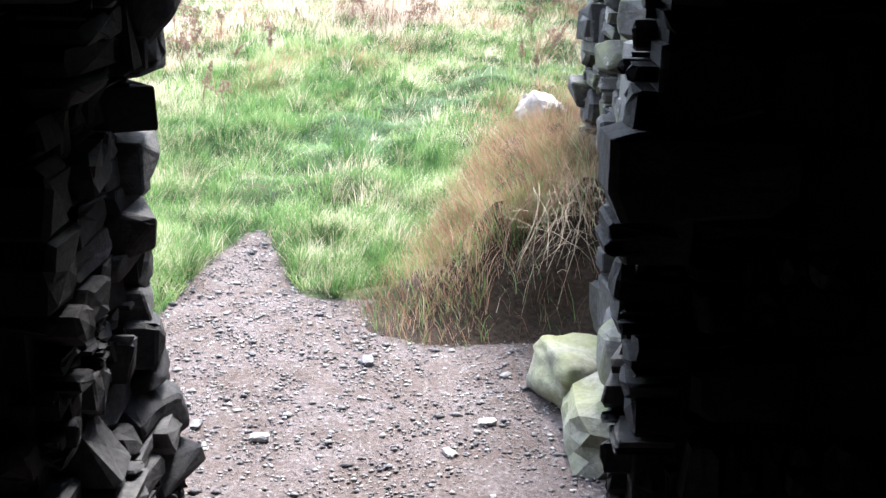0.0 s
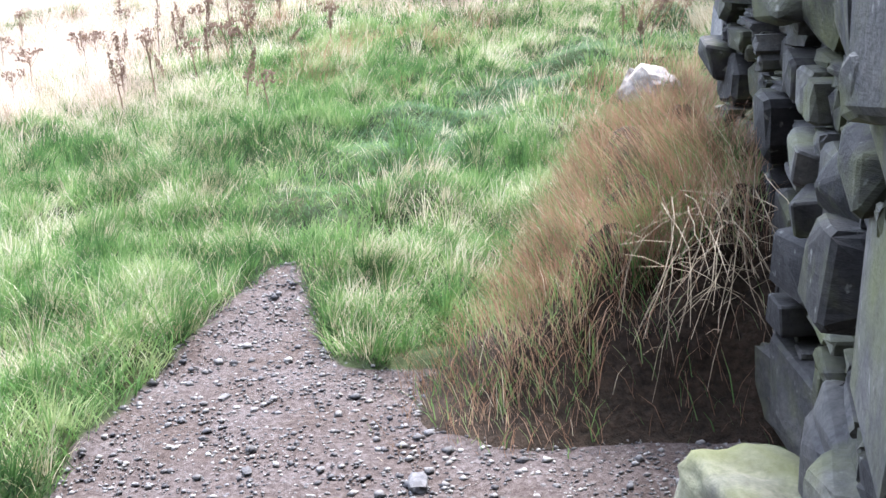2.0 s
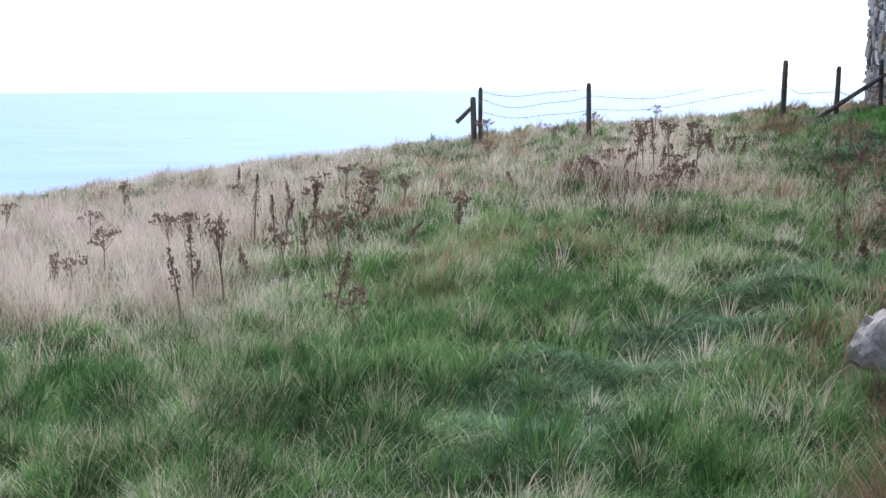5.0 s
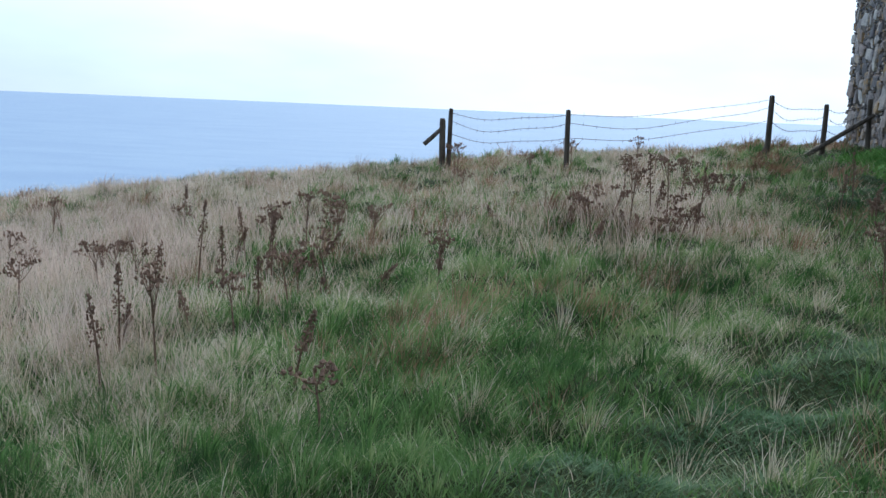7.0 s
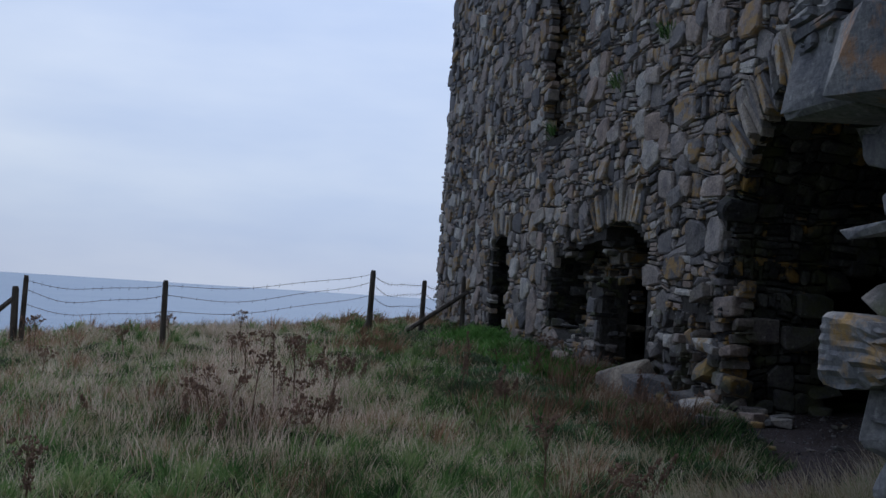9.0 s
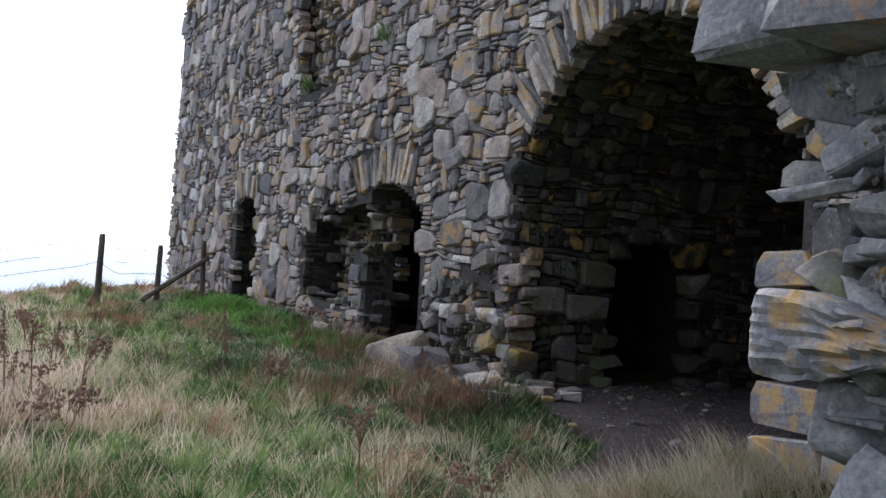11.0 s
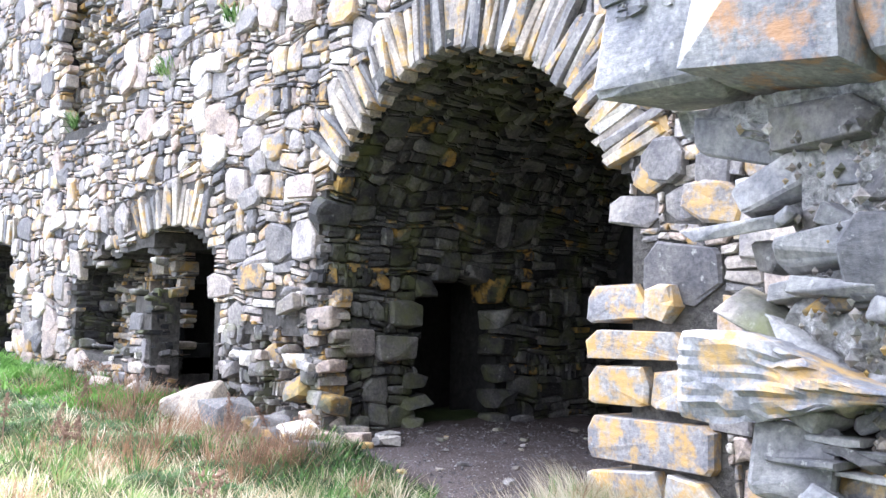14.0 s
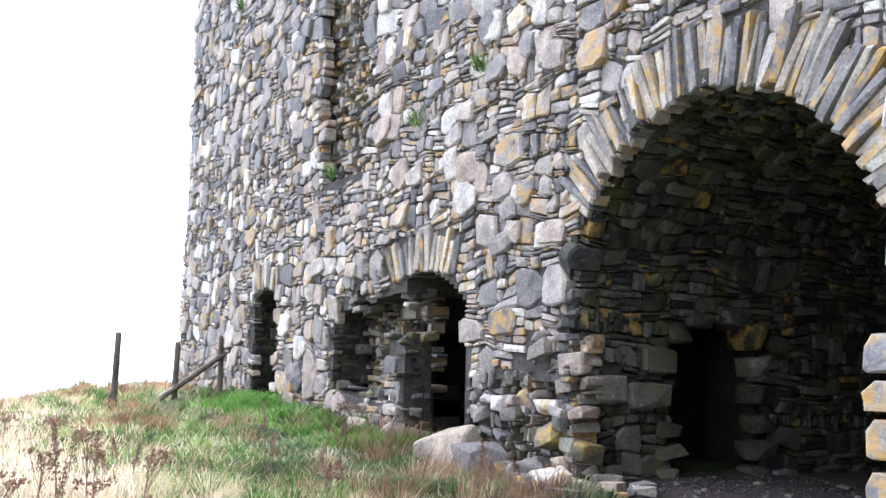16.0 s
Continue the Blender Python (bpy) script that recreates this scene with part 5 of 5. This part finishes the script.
def grow():
    g = np.random.default_rng(3)
    field = (-13.5, 3.85, 3.3, 28.8)
    dens = lambda x, y: 1.0 / (1 + (from_walk(x, y) / 3.2) ** 1.7)
    # short green turf
    x, y = scatter(g, 260000, field, lambda x, y: dens(x, y) * (1 - 0.5 * pinkness(x, y)) * (1 - 0.75 * trodden(x, y) * step_up(7.0, 8.5, y)))
    d = from_walk(x, y)
    track = trodden(x, y)
    h = g.uniform(0.04, 0.12, len(x)) * (1 + 0.9 * on_grid(GRID_M, x, y)) * (1 - 0.5 * track)
    a = g.uniform(0, 6.28, len(x))
    blades("grass", x, y, on_grid(GRID_Z, x, y) - 0.01, h, g.uniform(0.003, 0.006, len(x)) * (1 + d / 6), h * 0.9 * np.cos(a) + 0.01, h * 0.9 * np.sin(a), M_GREEN, g, "short green meadow grass")
    # the worn track: short flattened blades
    x, y = scatter(g, 42000, (-1.6, 3.6, 6.5, 20.0), lambda x, y: trodden(x, y) ** 1.5 * step_up(6.5, 8.5, y) * dens(x, y) ** 0.5)
    h, a = g.uniform(0.015, 0.05, len(x)), g.uniform(0, 6.28, len(x))
    blades("grass", x, y, on_grid(GRID_Z, x, y) - 0.005, h, g.uniform(0.003, 0.006, len(x)) * (1 + from_walk(x, y) / 8), h * 1.8 * np.cos(a), h * 1.8 * np.sin(a), M_TRACK, g, "short trodden grass of the worn track")
    # tussocks of longer green grass, bleached tufts and dead brown ones, combed outwards
    tufts(g, "grass", 3000, 170000, 0.1, (0.05, 0.17), (0.0026, 0.005), 1.4, M_GREEN, "longer green grass tussocks", lambda x, y: dens(x, y) * (1 - 0.6 * pinkness(x, y)) * (1 - 0.85 * trodden(x, y)), 0.05)
    tufts(g, "dry_grass", 1900, 88000, 0.1, (0.05, 0.2), (0.0016, 0.0032), 1.8, M_DRY, "bleached grass tufts", lambda x, y: dens(x, y) * (0.2 + 0.8 * strawness(x, y)) * (1 - 0.8 * trodden(x, y)), 0.03)
    tufts(g, "dead_grass", 700, 50000, 0.2, (0.08, 0.28), (0.0018, 0.0036), 1.2, M_TUSSOCK, "dead brown grass in loose tufts", lambda x, y: dens(x, y) ** 0.4 * rustiness(x, y), 0.03)
    # bleached dry grass
    x, y = scatter(g, 95000, field, lambda x, y: dens(x, y) ** 0.8 * strawness(x, y))
    d = from_walk(x, y)
    h = g.uniform(0.04, 0.15, len(x)) * (1 + 0.9 * pinkness(x, y))
    a = g.uniform(0, 6.28, len(x))
    blades("dry_grass", x, y, on_grid(GRID_Z, x, y) - 0.01, h, g.uniform(0.0018, 0.0036, len(x)) * (1 + d / 8), h * 0.8 * np.cos(a), h * 0.8 * np.sin(a), M_DRY, g, "bleached dry grass among the green")
    # tall seeding grass
    x, y = scatter(g, 80000, field, lambda x, y: np.clip(pinkness(x, y) * (0.75 + 2.2 * on_grid(GRID_M, x, y)), 0.015, 1) * dens(x, y) ** 0.55)
    d = from_walk(x, y)
    h = g.uniform(0.12, 0.48, len(x)) * (0.35 + 0.65 * pinkness(x, y)) * (1 - 0.45 * step_up(13, 19, y)) * (1 + 0.5 * on_grid(GRID_M, x, y))
    a = g.uniform(0, 6.28, len(x))
    blades("seeding_grass", x, y, on_grid(GRID_Z, x, y) - 0.01, h, g.uniform(0.002, 0.004, len(x)) * (1 + d / 8), h * 0.4 * np.cos(a), h * 0.4 * np.sin(a), M_PINK, g, "tall pinkish-brown seeding grass")
    # pale grass bent before the broken wall and at the arch
    x, y = scatter(g, 5000, (1.7, 3.85, 10.3, 12.8), lambda x, y: np.exp(-((y - 11.7 - 0.25 * (x - 2.2)) / 0.5) ** 2))
    h = g.uniform(0.08, 0.34, len(x))
    a = g.normal(2.6, 1.1, len(x))
    blades("dry_grass", x, y, on_grid(GRID_Z, x, y) - 0.01, h, g.uniform(0.003, 0.006, len(x)), h * 0.6 * np.cos(a), h * 0.6 * np.sin(a), M_DRY, g, "pale bent grass before the broken wall")
    # lush weeds at the foot of the tower
    x, y = scatter(g, 5000, (2.3, 3.8, 17.8, 23.2), lambda x, y: np.exp(-((x - 3.25) / 0.4) ** 2) * step_up(-0.1, 0.25, on_grid(GRID_M, x, y) + 0.12))
    h, a = g.uniform(0.05, 0.19, len(x)), g.uniform(0, 6.28, len(x))
    blades("weeds", x, y, on_grid(GRID_Z, x, y) - 0.01, h, g.uniform(0.012, 0.03, len(x)), h * 0.9 * np.cos(a), h * 0.9 * np.sin(a), M_LUSH, g, "lush green weeds at the foot of the tower")


def hump(x, y):
    """Height of the matted heap of dead grass beside the path; it overhangs a dark hollow next to the wall."""
    edge = step_up(-0.5, 0.1, x - 0.30 * np.clip(y - 5.0, 0, 2)) * step_up(4.45, 5.15, y + 0.2 * np.clip(0.4 - x, 0, 1)) * step_up(7.6, 6.2, y)
    return edge * (0.16 + 0.46 * step_up(-0.3, 0.75, x))


def build_tussock():
    g = np.random.default_rng(31)
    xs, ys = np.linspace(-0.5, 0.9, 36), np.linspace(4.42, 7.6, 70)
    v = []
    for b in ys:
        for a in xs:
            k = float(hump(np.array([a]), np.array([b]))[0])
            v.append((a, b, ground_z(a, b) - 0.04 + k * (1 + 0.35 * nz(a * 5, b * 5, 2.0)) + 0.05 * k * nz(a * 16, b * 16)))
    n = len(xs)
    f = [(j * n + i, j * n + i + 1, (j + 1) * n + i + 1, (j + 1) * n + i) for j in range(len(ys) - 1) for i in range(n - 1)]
    # Sheet added under the blades to block light and darken the gaps.
    tagged(link_mesh("tussock_core_shade", v, f, M_TUSSOCK_SHADE), "dark sheet inside the brown tussock, its shade put into the colour", "grass", kind="stuff")
    for count, mat, tall, wide, label in ((19000, M_TUSSOCK, (0.1, 0.34), (0.0014, 0.003), "fine rusty-brown dead grass of the tussock"), (8500, M_GREEN, (0.08, 0.28), (0.002, 0.0045), "green grass growing through the brown tussock"),
                                          (900, M_DRY, (0.12, 0.34), (0.0014, 0.0026), "bleached stems in the brown tussock")):
        x, y = g.uniform(-0.5, 0.86, count * 3), g.uniform(4.45, 7.5, count * 3)
        k = hump(x, y)
        patch = on_grid(GRID_M, x * 2.2, y * 2.2)
        keep = (g.random(len(x)) < np.clip(k * 2.2, 0, 1) * np.clip(0.65 + 1.2 * patch, 0.12, 1)) & ((y > 4.95) | (x < 0.3) | (g.random(len(x)) < 0.12))
        x, y, k = x[keep][:count], y[keep][:count], k[keep][:count]
        h = g.uniform(tall[0], tall[1], len(x)) * (0.5 + 0.9 * k)
        a = g.normal(-2.2, 1.3, len(x))
        out = g.uniform(0.2, 1.0, len(x)) * h
        blades("tussock", x, y, on_grid(GRID_Z, x, y) - 0.05 + 0.92 * k, h, g.uniform(wide[0], wide[1], len(x)), out * np.cos(a), out * np.sin(a) + 0.15 * h, mat, g, label)


grow()
build_tussock()


def dead_twigs():
    """Bleached bent stalks that hang from the tussock beside the wall."""
    r = random.Random(12)
    bush = thing("dead_stalks", "bleached bent dead stalks hanging beside the wall", "dead plant", (0.55, 4.7, 0))
    for i in range(42):
        p = Vector((r.uniform(-0.06, 0.3), r.uniform(0.05, 0.5), r.uniform(0.42, 0.7)))
        d = Vector((r.uniform(-0.6, 0.5), r.uniform(-0.9, -0.2), r.uniform(-0.6, 0.5)))
        step, pts = r.uniform(0.05, 0.1), []
        for k in range(7):
            pts.append(tuple(p))
            d += Vector((r.uniform(-0.3, 0.3), r.uniform(-0.15, 0.1), -r.uniform(0.0, 0.34)))
            p = p + d.normalized() * step
            p.z = max(p.z, 0.03)
        w = r.uniform(0.001, 0.0021)
        v, f = tube(pts, [w, w, w * 0.95, w * 0.9, w * 0.8, w * 0.7, w * 0.5], 4)
        for k in (2, 3, 4):
            side = Vector((r.uniform(-1, 1), r.uniform(-0.6, 0.2), r.uniform(-0.9, 0.3))).normalized()
            tip = Vector(pts[k]) + side * r.uniform(0.04, 0.16)
            bv, bf = tube([pts[k], tuple((Vector(pts[k]) + tip) / 2 + Vector((0, 0, 0.01))), tuple(tip)], [w * 0.7, w * 0.6, w * 0.4], 3)
            n = len(v)
            v += bv
            f += [tuple(n + q for q in face) for face in bf]
        link_mesh("stalk", v, f, M_STRAW, bush)


dead_twigs()


def gravel():
    """Loose chips on the path and at the arch, one joined sheet."""
    g = np.random.default_rng(8)
    n = 30000
    x = np.concatenate([g.uniform(-1.4, 0.85, n), g.uniform(2.2, 6.5, 14000)])
    y = np.concatenate([g.uniform(1.2, 6.4, n), g.uniform(11.2, 15.6, 14000)])
    k = on_grid(GRID_B, x, y) > 0.45
    x, y = x[k], y[k]
    n = len(x)
    s = np.minimum(0.0035 + g.exponential(0.0034, n), 0.028)
    z = on_grid(GRID_Z, x, y) + s * 0.15
    shape = np.array([(1, 0, 0), (0.2, 0.8, 0.1), (-0.9, 0.3, 0), (-0.3, -0.8, 0), (0.1, 0.05, 0.55), (0, 0, -0.5)])
    a = g.uniform(0, 6.28, n)
    jig = shape[None] * g.uniform(0.6, 1.3, (n, 6, 3)) * s[:, None, None]
    co = np.empty((n, 6, 3))
    co[:, :, 0] = x[:, None] + jig[:, :, 0] * np.cos(a)[:, None] - jig[:, :, 1] * np.sin(a)[:, None]
    co[:, :, 1] = y[:, None] + jig[:, :, 0] * np.sin(a)[:, None] + jig[:, :, 1] * np.cos(a)[:, None]
    co[:, :, 2] = z[:, None] + jig[:, :, 2]
    tri = np.array([(0, 1, 4), (1, 2, 4), (2, 3, 4), (3, 0, 4), (1, 0, 5), (2, 1, 5), (3, 2, 5), (0, 3, 5)])
    loops = ((np.arange(n) * 6)[:, None, None] + tri[None]).ravel().astype(np.int32)
    me = bpy.data.meshes.new("gravel")
    me.vertices.add(n * 6)
    me.vertices.foreach_set("co", co.astype(np.float32).ravel())
    me.loops.add(len(loops))
    me.loops.foreach_set("vertex_index", loops)
    me.polygons.add(n * 8)
    me.polygons.foreach_set("loop_start", np.arange(n * 8, dtype=np.int32) * 3)
    me.update(calc_edges=True)
    me.validate()
    me.materials.append(M_PEBBLE)
    tagged(new("gravel", me), "loose grey gravel chips on the trodden path", "gravel", kind="stuff")


gravel()


def wall_weeds():
    """Small green weeds rooted in the joints of the tower."""
    g = np.random.default_rng(17)
    for y, z in ((25.6, 7.6), (24.2, 7.4), (21.1, 4.05), (18.6, 4.3), (17.2, 4.6), (13.4, 4.5), (15.1, 5.0)):
        n = 60
        a = g.uniform(0, 6.28, n)
        blades("weed", np.full(n, 3.83) + g.normal(0, 0.02, n), y + g.normal(0, 0.06, n), z + g.normal(0, 0.03, n), g.uniform(0.05, 0.2, n), g.uniform(0.01, 0.02, n),
               -g.uniform(0.02, 0.16, n), 0.12 * np.cos(a), M_GREEN, g, "small green weed growing from a wall joint")


wall_weeds()
